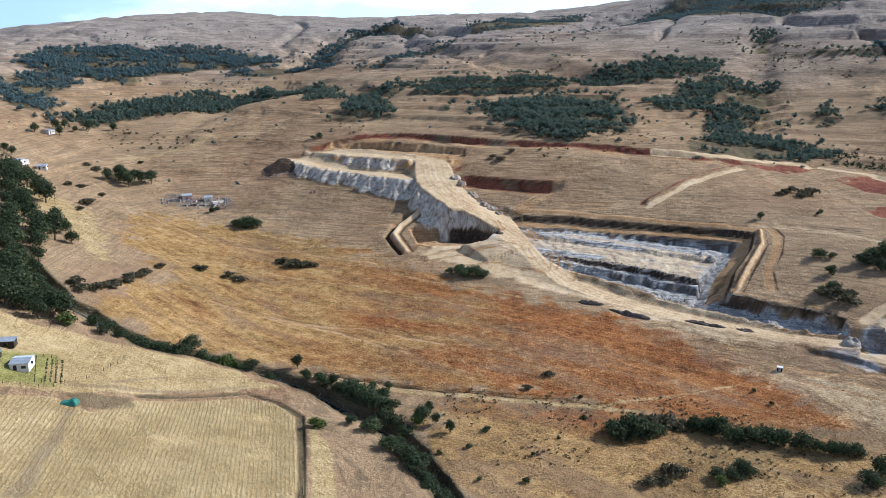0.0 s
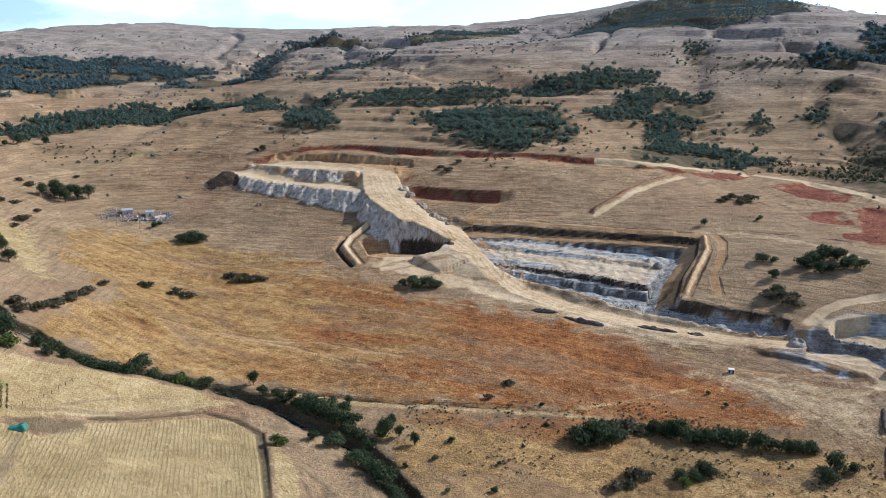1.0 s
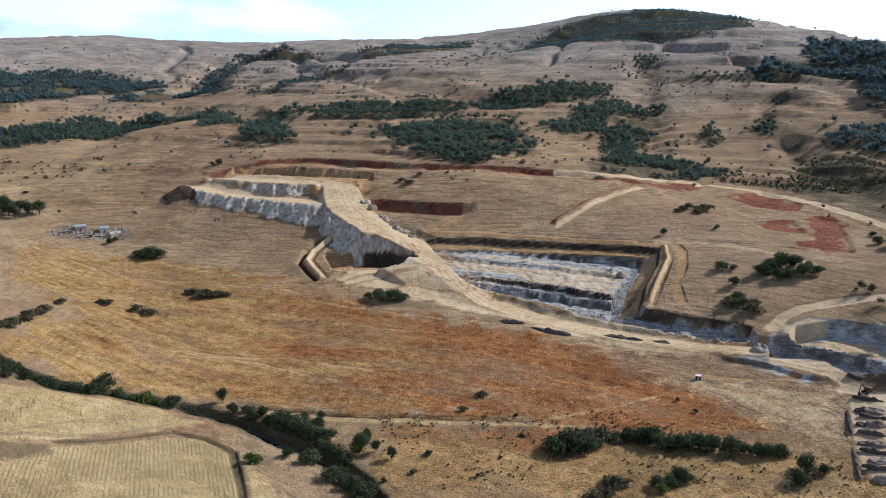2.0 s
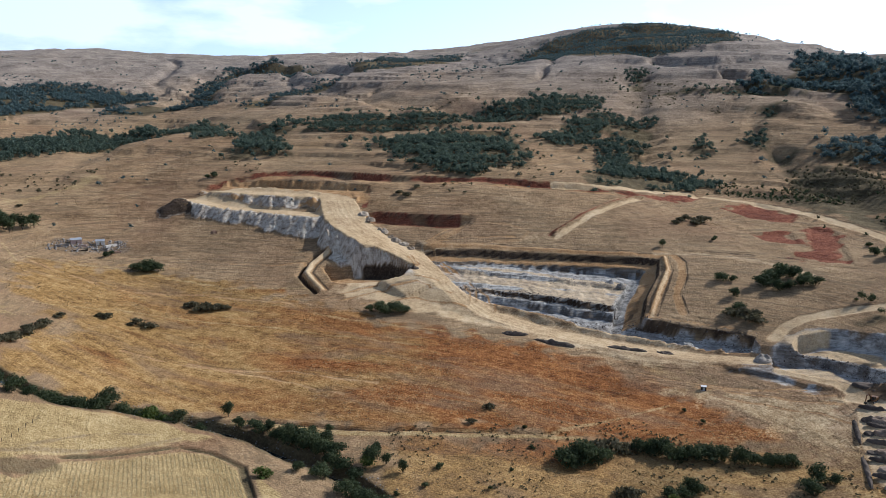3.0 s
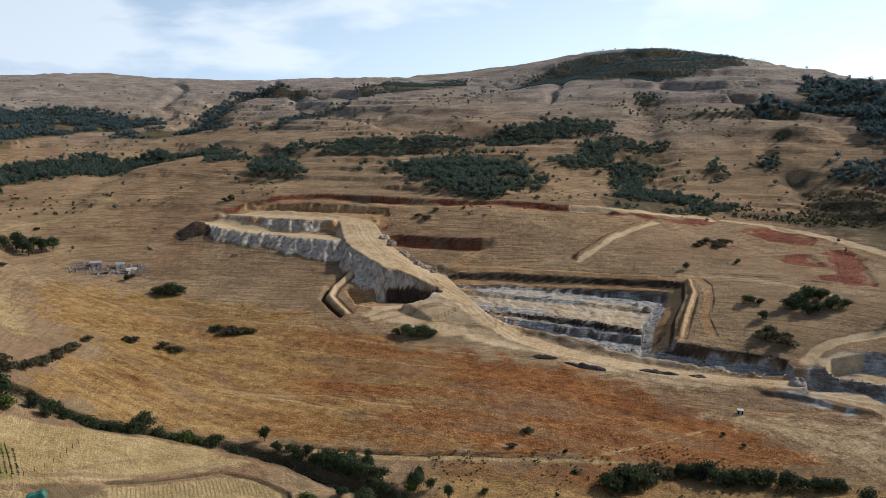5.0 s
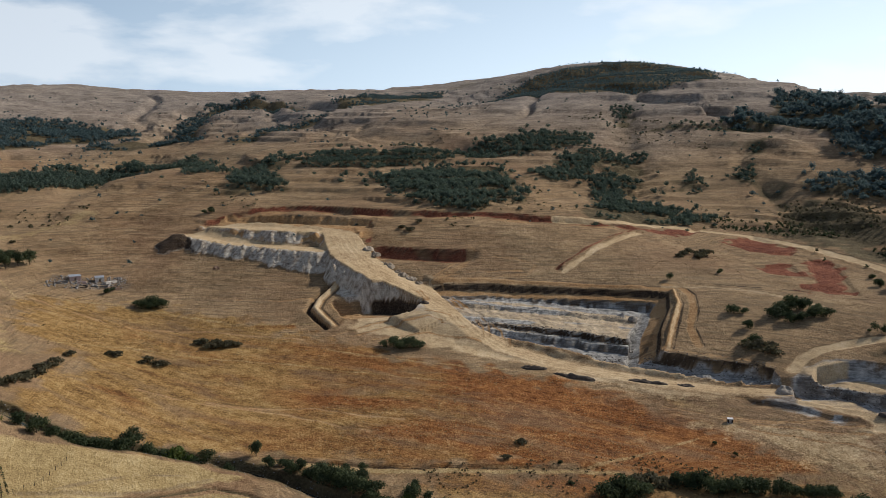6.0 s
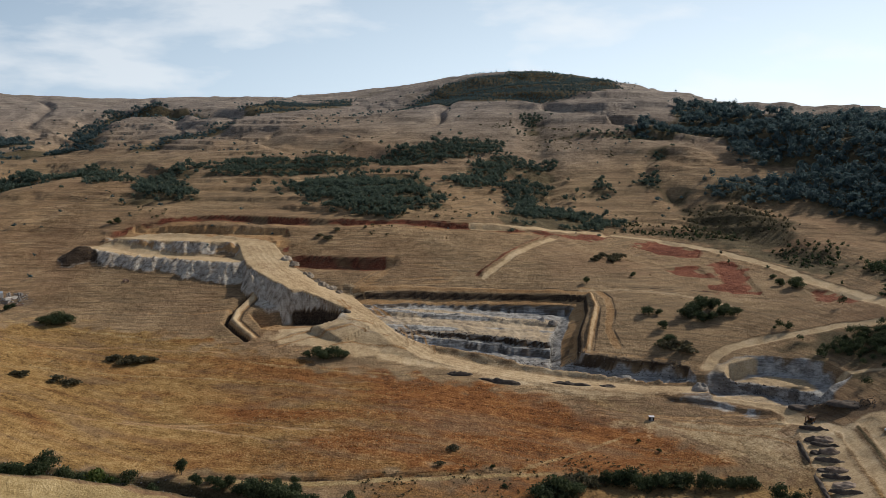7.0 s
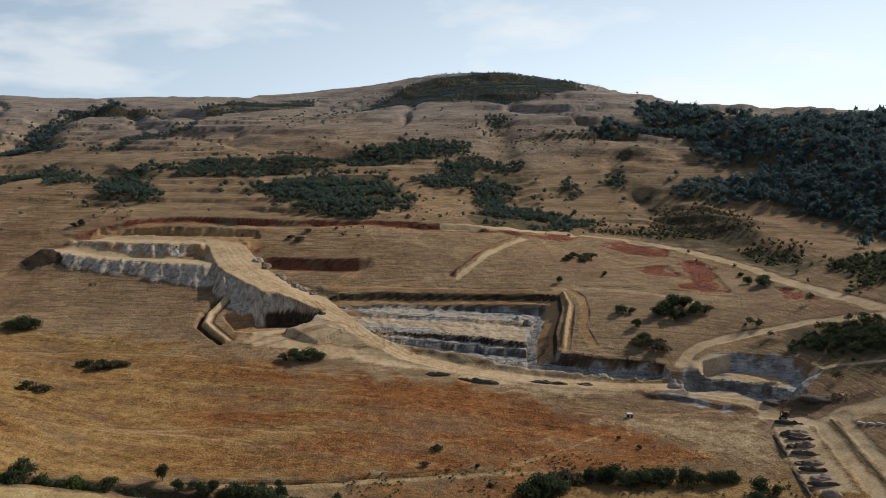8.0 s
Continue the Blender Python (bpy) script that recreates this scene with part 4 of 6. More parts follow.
    orange = ramp(nt, g, [(0.26, (0.078, 0.027, 0.009)), (0.42, (0.182, 0.069, 0.021)), (0.56, (0.272, 0.111, 0.034)), (0.74, (0.40, 0.190, 0.066))])
    goldc = blend(nt, ramp(nt, sward, [(0.36, 0.0), (0.60, 1.0)]), yellow, orange)
    goldc = blend(nt, nmath(nt, "MULTIPLY", ramp(nt, worn, [(0.50, 0.0), (0.62, 1.0)]), 0.62), goldc, blend(nt, mix3, (0.110, 0.064, 0.036), (0.29, 0.19, 0.11)))
    strawc = ramp(nt, mix3, [(0.30, (0.265, 0.182, 0.078)), (0.5, (0.400, 0.288, 0.132)), (0.70, (0.53, 0.400, 0.21))])
    barec = ramp(nt, mix3, [(0.16, (0.29, 0.190, 0.098)), (0.5, (0.52, 0.375, 0.215)), (0.84, (0.68, 0.535, 0.35))])
    redc = ramp(nt, mix3, [(0.28, (0.080, 0.025, 0.015)), (0.48, (0.180, 0.058, 0.032)), (0.70, (0.32, 0.128, 0.070))])
    strata = noise_tex(nt, pos, 1.0, 6, 0.68, 0.3, (0.09, 0.5, 1.1, 0.38))
    rk = nmath(nt, "ADD", nmath(nt, "MULTIPLY", strata, 0.55), nmath(nt, "MULTIPLY", clump, 0.45))
    rockc = ramp(nt, rk, [(0.36, (0.11, 0.102, 0.094)), (0.46, (0.27, 0.255, 0.235)), (0.54, (0.45, 0.428, 0.392)), (0.66, (0.69, 0.655, 0.60))])
    run_off = noise_tex(nt, pos, 1.0, 6, 0.66, 0.5, (0.55, 0.55, 0.07))
    sp = nmath(nt, "ADD", nmath(nt, "MULTIPLY", run_off, 0.55), nmath(nt, "ADD", nmath(nt, "MULTIPLY", clump, 0.3), nmath(nt, "MULTIPLY", patch, 0.15)))
    spoilc = ramp(nt, sp, [(0.37, (0.15, 0.115, 0.082)), (0.45, (0.36, 0.295, 0.23)), (0.53, (0.56, 0.485, 0.39)), (0.63, (0.74, 0.665, 0.55))])
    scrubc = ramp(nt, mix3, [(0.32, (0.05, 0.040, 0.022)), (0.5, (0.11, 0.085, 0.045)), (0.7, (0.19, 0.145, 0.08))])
    greenc = ramp(nt, mix3, [(0.32, (0.14, 0.13, 0.035)), (0.5, (0.25, 0.23, 0.07)), (0.7, (0.36, 0.32, 0.12))])
    earthc = ramp(nt, mix3, [(0.32, (0.085, 0.058, 0.038)), (0.5, (0.19, 0.135, 0.088)), (0.7, (0.30, 0.225, 0.15))])

    # dark soil and spoil, the same tone painted on cut faces as their shade
    loam_shadec = ramp(nt, mix3, [(0.30, (0.028, 0.018, 0.012)), (0.5, (0.062, 0.042, 0.028)), (0.7, (0.125, 0.088, 0.058))])
    tanc = ramp(nt, mix3, [(0.18, (0.19, 0.100, 0.044)), (0.5, (0.390, 0.228, 0.104)), (0.82, (0.53, 0.36, 0.195))])

    def broken(f, w=0.28):
        """The edge of a cover, frayed by tufts and clumps."""
        n = nmath(nt, "ADD", nmath(nt, "MULTIPLY", tuft, 0.5), nmath(nt, "MULTIPLY", clump, 0.5))
        v = nmath(nt, "ADD", f, nmath(nt, "MULTIPLY", nmath(nt, "SUBTRACT", n, 0.5), 1.3))
        return ramp(nt, v, [(0.5 - w, 0.0), (0.5 + w, 1.0)])

    # veld tones greyed to carry the haze over the far hills
    hazec = ramp(nt, mix3, [(0.24, (0.125, 0.100, 0.082)), (0.40, (0.222, 0.180, 0.146)), (0.56, (0.322, 0.264, 0.212)), (0.74, (0.44, 0.368, 0.297))])
    hazec = blend(nt, nmath(nt, "MULTIPLY", ramp(nt, band, [(0.52, 0.0), (0.57, 1.0)]), 0.45), hazec, (0.105, 0.086, 0.074))
    col = blend(nt, high, veld, hazec)
    for f, c in ((gold, goldc), (straw, strawc), (green, greenc), (scrub, scrubc), (earth, earthc), (red, redc), (rock, rockc), (spoil, spoilc), (tan, tanc), (bare, barec), (loam_shade, loam_shadec)):
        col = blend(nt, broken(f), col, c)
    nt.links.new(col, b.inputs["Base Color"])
    h = weigh((tuft, 0.62), (clump, 0.75), (band, 0.85), (streak, 0.5))
    h = nmath(nt, "MULTIPLY", h, nmath(nt, "SUBTRACT", 1.0, nmath(nt, "MULTIPLY", bare, 0.85)))      # driven ground is smooth
    h = nmath(nt, "MULTIPLY", h, nmath(nt, "SUBTRACT", 1.0, nmath(nt, "MULTIPLY", tan, 0.6)))
    bump(nt, b, h, 1.0, 0.7)
    return m


ground = build_ground()

# ---------------------------------------------------------------- helpers for meshes
def from_arrays(name, verts, faces, mat, smooth=False):
    me = bpy.data.meshes.new(name)
    verts, faces = np.asarray(verts, np.float32), np.asarray(faces, np.int32)
    k = faces.shape[1]
    me.vertices.add(len(verts))
    me.vertices.foreach_set("co", verts.ravel())
    me.loops.add(faces.size)
    me.loops.foreach_set("vertex_index", faces.ravel())
    me.polygons.add(len(faces))
    me.polygons.foreach_set("loop_start", np.arange(0, faces.size, k, dtype=np.int32))
    me.update(calc_edges=True)
    if smooth:
        me.polygons.foreach_set("use_smooth", np.ones(len(faces), bool))
    me.materials.append(mat)
    return me


def part(name, bm, mat, parent, label=""):
    """Links a bmesh, or a ready mesh, as one mesh under a thing or a part."""
    if isinstance(bm, bmesh.types.BMesh):
        me = bpy.data.meshes.new(name)
        bm.to_mesh(me)
        bm.free()
        me.materials.append(mat)
    else:
        me = bm
    ob = new(name, me)
    ob.parent = parent
    return tagged(ob, label)


def leaf_cloud(rng, lobes, n, size, spread=0.6):
    """Folded leaf sprays over the skins of several lobes: vertices and triangles."""
    lobes = np.array(lobes, float)
    area = (lobes[:, 3] * lobes[:, 4] + lobes[:, 3] * lobes[:, 5] + lobes[:, 4] * lobes[:, 5])
    pick = rng.choice(len(lobes), n, p=area / area.sum())
    d = rng.normal(size=(n, 3))
    d[:, 2] = np.abs(d[:, 2]) * rng.choice([1, 1, 1, -0.7], n)
    d /= np.linalg.norm(d, axis=1)[:, None]
    p = lobes[pick, :3] + d * lobes[pick, 3:6] * rng.uniform(0.4, 1.18, (n, 1))
    p[:, 2] = np.maximum(p[:, 2], 0.15)
    nrm = d + rng.normal(size=(n, 3)) * spread
    nrm /= np.linalg.norm(nrm, axis=1)[:, None]
    u = np.cross(nrm, rng.normal(size=(n, 3)))
    u /= np.linalg.norm(u, axis=1)[:, None]
    v = np.cross(nrm, u)
    s = size * rng.uniform(0.55, 1.35, (n, 1))
    a, b = p + u * s, p - u * s * rng.uniform(0.7, 1.1, (n, 1))
    c, e = p + v * s * 0.6 - nrm * s * 0.25, p - v * s * 0.6 - nrm * s * 0.25
    verts = np.stack([a, c, b, e], 1).reshape(-1, 3)
    i = np.arange(n)[:, None] * 4
    return verts, np.concatenate([i + [0, 1, 2], i + [0, 2, 3]])


def limbs(rng, lobes, base_r):
    """A tapered trunk with one limb to each lobe."""
    verts, faces = [], []

    def tube(a, b, ra, rb, k=6):
        a, b = np.array(a, float), np.array(b, float)
        w = (b - a) / np.linalg.norm(b - a)
        u = np.cross(w, (0.3, 0.9, 0.1))
        u /= np.linalg.norm(u)
        v, o = np.cross(w, u), len(verts)
        for q, r in ((a, ra), (b, rb)):
            for j in range(k):
                t = 2 * math.pi * j / k
                verts.append(q + r * (math.cos(t) * u + math.sin(t) * v))
        for j in range(k):
            j2 = (j + 1) % k
            faces.append((o + j, o + j2, o + k + j2))
            faces.append((o + j, o + k + j2, o + k + j))

    top = max(l[2] for l in lobes)
    fork = (rng.normal() * 0.1, rng.normal() * 0.1, top * 0.35)
    tube((0, 0, -0.6), fork, base_r, base_r * 0.7)
    for l in lobes:
        mid = [(f + g) / 2 + rng.normal() * 0.15 for f, g in zip(fork, l[:3])]
        tube(fork, mid, base_r * 0.55, base_r * 0.35, 5)
        tube(mid, l[:3], base_r * 0.35, base_r * 0.12, 5)
    return verts, faces


def lobes_for(rng, wide, high, n, low=0.3):
    out = []
    for k in range(n):
        a, r = 2 * math.pi * (k + rng.uniform(-0.3, 0.3)) / n, wide * rng.uniform(0.25, 0.6)
        s = wide * rng.uniform(0.36, 0.62)
        out.append((r * math.cos(a), r * math.sin(a), high * rng.uniform(low, 0.68), s, s, high * rng.uniform(0.22, 0.34)))
    out.append((0, 0, high * 0.66, wide * 0.5, wide * 0.5, high * 0.34))
    return out


def plant_kind(name, seed, wide, high, n_lobes, leaves, leaf, mat, trunk_r, low=0.3):
    rng = np.random.default_rng(seed)
    lobes = lobes_for(rng, wide, high, n_lobes, low)
    crown = from_arrays("crown", *leaf_cloud(rng, lobes, leaves, leaf), mat)
    trunk = from_arrays("trunk", *limbs(rng, lobes, trunk_r), BARK)
    return trunk, crown


BUSH_KINDS = [plant_kind("bush", 100 + k, 2.6, 3.3, 8, 1150, 0.23, LEAF, 0.14, 0.2) for k in range(5)]
TREE_KINDS = [plant_kind("tree", 200 + k, 2.5, 5.2, 9, 1200, 0.25, LEAF, 0.2, 0.36) for k in range(4)]
LIME_KINDS = [plant_kind("bush", 300 + k, 2.5, 3.4, 5, 620, 0.34, LEAF_BRIGHT, 0.14, 0.25) for k in range(2)]
GREY_KINDS = [plant_kind("scrub", 400 + k, 1.7, 1.3, 5, 260, 0.26, SCRUB, 0.06, 0.2) for k in range(3)]


def plants(name, kinds, label, category, group, spots, seed, size=1.0):
    """Plants of one sort, each a thing of its own with trunk and crown: (x, y, size)."""
    rng = np.random.default_rng(seed)
    zs = ground_z([s[:2] for s in spots])
    for k, (spot, z) in enumerate(zip(spots, zs)):
        trunk, crown = kinds[int(rng.integers(len(kinds)))]
        root = tagged(new(name), label, category, group)
        s = spot[2] * size * rng.uniform(0.74, 1.22)
        root.matrix_world = Matrix.LocRotScale((spot[0], spot[1], z), Euler((0, 0, rng.uniform(0, 6.28))), (s * rng.uniform(0.9, 1.15), s * rng.uniform(0.9, 1.15), s * rng.uniform(0.88, 1.12)))
        part("trunk", trunk, None, root)
        part("crown", crown, None, root)


# bushes along the stream
plants("stream_bush", BUSH_KINDS, "dark green evergreen bush on the stream bank", "bush", "bushes along the stream", [
    (-108, 246, 1.2), (-104, 247, 0.9), (-98, 248, 1.1), (-93, 248, 1.2), (-86, 249, 1.2), (-84, 254, 1.0), (-79, 250, 1.1), (-66, 247, 0.9), (-62, 245, 0.8), (-35, 240, 0.8), (-33, 235, 0.9), (-29, 235, 1.0),
    (-24, 228, 1.3), (-19, 222, 1.4), (-16, 219, 1.2), (-20, 208, 1.2), (-14, 196, 1.0), (-7, 187, 1.1), (-9, 191, 1.2), (-3, 179, 1.2), (0, 175, 1.1), (-11, 194, 0.8), (-26, 211, 0.7), (-40, 244, 0.7), (-14, 213, 0.9), (-11, 209, 0.8), (-101, 249, 0.9), (-95, 250, 0.9), (-90, 249, 1.0), (-75, 249, 1.0), (-69, 249, 0.9), (-56, 246, 0.7), (-44, 243, 0.7), (-38, 239, 0.9), (-31, 233, 0.9), (-27, 230, 1.1), (-22, 225, 1.2), (-17, 216, 0.9), (-5, 183, 1.0), (2, 170, 1.1), (-114, 250, 0.9), (-12, 200, 0.7)], 11, 1.25)
plants("stream_bush", LIME_KINDS, "bright green leafy bush beside the stream", "bush", "bushes along the stream", [(-71, 249, 1.1), (-35, 207, 0.8), (-119, 243, 1.4), (-7, 212, 0.7), (70, 184, 0.5), (-67, 248, 0.8)], 12, 1.15)
plants("stream_tree", TREE_KINDS, "small dark green tree by the stream", "tree", "trees along the stream", [(-48, 250, 0.8), (-22, 235, 0.6), (-17, 235, 0.75), (-2, 211, 0.8), (-4, 219, 0.7), (2, 206, 0.6), (-18, 227, 1.0), (-6, 213, 0.9)], 13)
# thickets in front of the apron
plants("thicket_bush", BUSH_KINDS, "dense dark green bush in a thicket on dry grass", "bush", "thicket bushes", [
    (48, 208, 1.5), (53, 209, 1.5), (57, 208, 1.3), (61, 209, 0.8), (72, 213, 1.1), (75, 211, 1.2), (78, 210, 1.2), (79, 206, 1.1), (82, 206, 1.2), (86, 205, 1.2), (90, 204, 1.2), (93, 203, 1.1), (97, 200, 1.1),
    (100, 198, 1.2), (103, 196, 1.1), (106, 195, 1.0), (109, 194, 1.0), (74, 187, 1.0), (78, 188, 1.2), (70, 187, 0.8), (105, 179, 1.1), (110, 184, 1.1), (113, 181, 0.9), (50, 206, 1.2), (55, 211, 1.1), (76, 213, 1.0), (84, 207, 1.0), (88, 206, 1.0), (77, 190, 0.8)], 14, 1.12)
plants("scrub_bush", GREY_KINDS, "low grey-brown leafless scrub on dry grass", "shrub", "scrub bushes", [
    (60, 215, 1.6), (64, 214, 1.8), (68, 213, 1.5), (62, 189, 1.2), (59, 190, 1.3), (52, 185, 1.5), (56, 186, 1.2), (34, 242, 1.2), (26, 232, 0.9), (-72, 352, 1.3), (-67, 350, 1.5), (-61, 350, 1.3), (-102, 332, 1.2),
    (-88, 328, 1.3), (-119, 306, 1.3), (-120, 296, 1.4), (-122, 287, 1.4), (-125, 279, 1.4), (-128, 275, 1.4), (-117, 323, 1.4), (-133, 280, 1.5), (32, 447, 1.6), (28, 452, 1.5), (39, 457, 1.3), (176, 391, 1.7), (174, 399, 1.5),
    (183, 396, 1.7), (166, 393, 1.4), (184, 401, 1.4), (150, 285, 1.8), (145, 292, 1.8), (149, 293, 1.8), (153, 290, 1.5), (-74, 353, 1.3), (-69, 348, 1.4), (-64, 349, 1.4), (-58, 350, 1.2), (-91, 329, 1.3), (-85, 327, 1.2), (-105, 333, 1.1), (-121, 301, 1.4), (-123, 291, 1.3), (-124, 283, 1.3), (-130, 277, 1.4), (-119, 311, 1.2), (179, 394, 1.5), (170, 396, 1.4), (180, 399, 1.3)], 15, 1.3)
plants("small_bush", BUSH_KINDS, "small round dark green bush on open grass", "bush", "small bushes", [
    (41, 217, 0.45), (12, 207, 0.45), (42, 229, 0.4), (98, 237, 0.5), (-1, 195, 0.4), (7, 198, 0.4), (9, 183, 0.4), (21, 184, 0.45), (58, 219, 0.5), (24, 196, 0.3), (32, 205, 0.3), (100, 228, 0.35), (174, 367, 0.7), (176, 369, 0.6),
    (3, 340, 1.1), (7, 339, 1.5), (11, 337, 1.6), (15, 336, 1.4), (18, 335, 0.9), (9, 335, 1.3), (-101, 399, 1.4), (-97, 399, 1.4), (-105, 401, 1.1), (-94, 398, 1.1), (-99, 396, 1.2), (-80, 523, 1.1), (-84, 522, 0.9), (-122, 418, 0.7), (-120, 421, 0.7)], 16)
plants("rim_tree", TREE_KINDS, "lone round dark green tree on the pit rim", "tree", "", [(146, 364, 0.95)], 17)
plants("slope_bush", BUSH_KINDS, "dark green bush on the slope east of the pit", "bush", "slope bushes", [
    (168, 311, 1.5), (173, 314, 1.6), (178, 315, 1.7), (183, 313, 1.6), (187, 309, 1.5), (182, 304, 1.6), (176, 304, 1.5), (171, 305, 1.4), (187, 303, 1.3), (159, 320, 1.1), (155, 322, 1.0), (153, 307, 1.0), (149, 296, 1.1), (145, 296, 0.9),
    (233, 318, 1.4), (231, 326, 1.2), (237, 338, 0.9), (236, 320, 1.2)], 18)
plants("valley_tree", TREE_KINDS, "large dark green tree in the western stream valley", "tree", "valley trees", [
    (-202, 372, 1.8), (-195, 362, 1.7), (-190, 375, 1.6), (-185, 350, 1.6), (-178, 335, 1.7), (-176, 322, 1.6), (-167, 305, 1.6), (-164, 320, 1.6), (-158, 330, 1.3), (-155, 300, 1.5), (-150, 290, 1.4), (-160, 285, 1.4), (-152, 276, 1.4), (-147, 268, 1.4),
    (-143, 258, 1.5), (-138, 262, 1.4), (-136, 250, 1.5), (-132, 256, 1.3), (-130, 247, 1.4), (-126, 251, 1.3), (-127, 241, 1.4), (-122, 247, 1.2), (-138, 243, 1.4), (-168, 342, 1.3), (-181, 450, 1.4), (-176, 456, 1.4), (-170, 450, 1.4), (-174, 442, 1.2), (-166, 455, 1.2), (-198, 380, 1.6), (-192, 352, 1.5), (-183, 366, 1.5), (-172, 330, 1.4), (-171, 312, 1.5), (-163, 296, 1.4), (-157, 318, 1.4), (-151, 320, 1.1), (-158, 308, 1.4), (-148, 281, 1.3), (-154, 268, 1.4), (-144, 250, 1.4), (-150, 258, 1.4), (-133, 244, 1.3), (-129, 252, 1.2), (-140, 236, 1.3), (-156, 250, 1.4), (-186, 340, 1.4), (-208, 390, 1.5), (-165, 264, 1.4), (-178, 446, 1.3), (-184, 456, 1.2), (-186, 444, 1.0)], 19, 1.3)
plants("farm_tree", TREE_KINDS, "dark green tree beside a far farmhouse", "tree", "trees round the far farm", [(-232, 427, 1.0), (-227, 424, 1.1), (-242, 511, 1.2), (-250, 536, 1.4), (-242, 533, 1.0), (-237, 542, 1.1), (-252, 528, 1.2), (-252, 500, 1.4), (-224, 551, 1.0)], 20, 1.1)
plants("scrub_bush", GREY_KINDS, "low grey-green scrub on pale grass", "shrub", "scrub bushes", [(-192, 409, 1.0), (-187, 413, 1.1), (-174, 389, 1.3), (-176, 411, 1.0), (-184, 489, 1.1), (-197, 456, 1.3), (-205, 462, 1.0), (-171, 373, 1.1)], 21, 1.6)

# ---------------------------------------------------------------- woods, too many trees to count
def clump(rng, lobes, sprays, leaf, core=0.72):
    """A far tree: a knobbly heart of foliage under many loose, pointed sprays."""
    g = (1 + 5**0.5) / 2
    ball = np.array([(-1, g, 0), (1, g, 0), (-1, -g, 0), (1, -g, 0), (0, -1, g), (0, 1, g), (0, -1, -g), (0, 1, -g), (g, 0, -1), (g, 0, 1), (-g, 0, -1), (-g, 0, 1)]) / (1 + g * g) ** 0.5
    skin = np.array([(0, 11, 5), (0, 5, 1), (0, 1, 7), (0, 7, 10), (0, 10, 11), (1, 5, 9), (5, 11, 4), (11, 10, 2), (10, 7, 6), (7, 1, 8), (3, 9, 4), (3, 4, 2), (3, 2, 6), (3, 6, 8), (3, 8, 9), (4, 9, 5), (2, 4, 11), (6, 2, 10), (8, 6, 7), (9, 8, 1)])
    l = np.array(lobes[-1])
    heart = l[:3] * (1, 1, 0.8) + ball * l[3:6] * (1.3, 1.3, 1.0) * core * rng.uniform(0.7, 1.15, (12, 1))
    v, f = leaf_cloud(rng, lobes, sprays, leaf, 0.7)
    v = v.reshape(-1, 4, 3)[:, :3].reshape(-1, 3)
    return np.concatenate([heart, v]), np.concatenate([skin, np.arange(len(v)).reshape(-1, 3) + 12])


def wood_trees(rng, size, near):
    kinds = []
    for k in range(7):
        high, wide = rng.uniform(4.2, 6.2), rng.uniform(2.6, 3.7)
        lobes = lobes_for(rng, wide, high, 2 if size < 0.55 else 6, 0.3)
        if near:
            kinds.append(leaf_cloud(rng, lobes, 300, 0.36))
        else:
            kinds.append(clump(rng, lobes, 34, 1.0) if size < 0.55 else clump(rng, lobes, 84, 0.86))
    return kinds


def scatter_in(rng, pts, gap, thin=-0.42):
    p = np.array(pts, float)
    lo, hi = p.min(0) - 25, p.max(0) + 25
    gx, gy = np.meshgrid(np.arange(lo[0], hi[0], gap), np.arange(lo[1], hi[1], gap))
    q = np.stack([gx.ravel(), gy.ravel()], 1) + rng.uniform(-0.5, 0.5, (gx.size, 2)) * gap
    d = outside(q[:, 0], q[:, 1], pts) + 9 * rough(q[:, 0], q[:, 1], 30, 3, 61) + rng.normal(size=len(q)) * 2.5
    stray = (d > 0) & (rng.uniform(size=len(q)) < 0.07 * np.exp(-np.maximum(d, 0) / 7))
    return q[stray | ((d < 0) & (rough(q[:, 0], q[:, 1], 34, 3, 62) > thin))]


def wood(name, mat, gap, size, pts, seed):
    rng = np.random.default_rng(seed)
    kinds = wood_trees(rng, size, gap < 3.3)
    q = scatter_in(rng, pts, gap * 0.86, -2.0 if name in ("valley forest", "scrub on the summit face") else -0.42)
    z, cov = land(q[:, 0].copy(), q[:, 1].copy())
    open_ground = (cov["bare"] < 0.3) & (cov["rock"] < 0.3)
    q, z = q[open_ground], z[open_ground]
    vs, fs, o = [], [], 0
    for (px, py), pz in zip(q, z):
        v, f = kinds[int(rng.integers(7))]
        s, a = size * rng.uniform(0.55, 1.3), rng.uniform(0, 6.28)
        c, e = math.cos(a) * s, math.sin(a) * s
        vs.append(np.stack([v[:, 0] * c - v[:, 1] * e + px, v[:, 0] * e + v[:, 1] * c + py, v[:, 2] * s * rng.uniform(0.8, 1.2) + pz - 0.2], 1))
        fs.append(f + o)
        o += len(v)
    if vs:
        tagged(new("wood", from_arrays("wood", np.concatenate(vs), np.concatenate(fs), mat)), "dense dark green " + name + " on the hillside", "wood", kind="stuff")


for k, (name, mat, gap, size, pts) in enumerate(WOODS):
    wood(name, mat, gap, size, pts, 700 + k)

# ---------------------------------------------------------------- more materials
WHITEWASH = speckled("whitewashed_wall", (0.52, 0.46, 0.40), (0.74, 0.69, 0.62), 1.6, relief=0.01)
SHEET_LIGHT = speckled("galvanised_sheet", (0.50, 0.54, 0.58), (0.74, 0.78, 0.82), 0.8, rough=0.45, metal=0.35)
SHEET_DULL = speckled("weathered_sheet", (0.22, 0.24, 0.27), (0.42, 0.45, 0.48), 0.8, rough=0.55, metal=0.3)
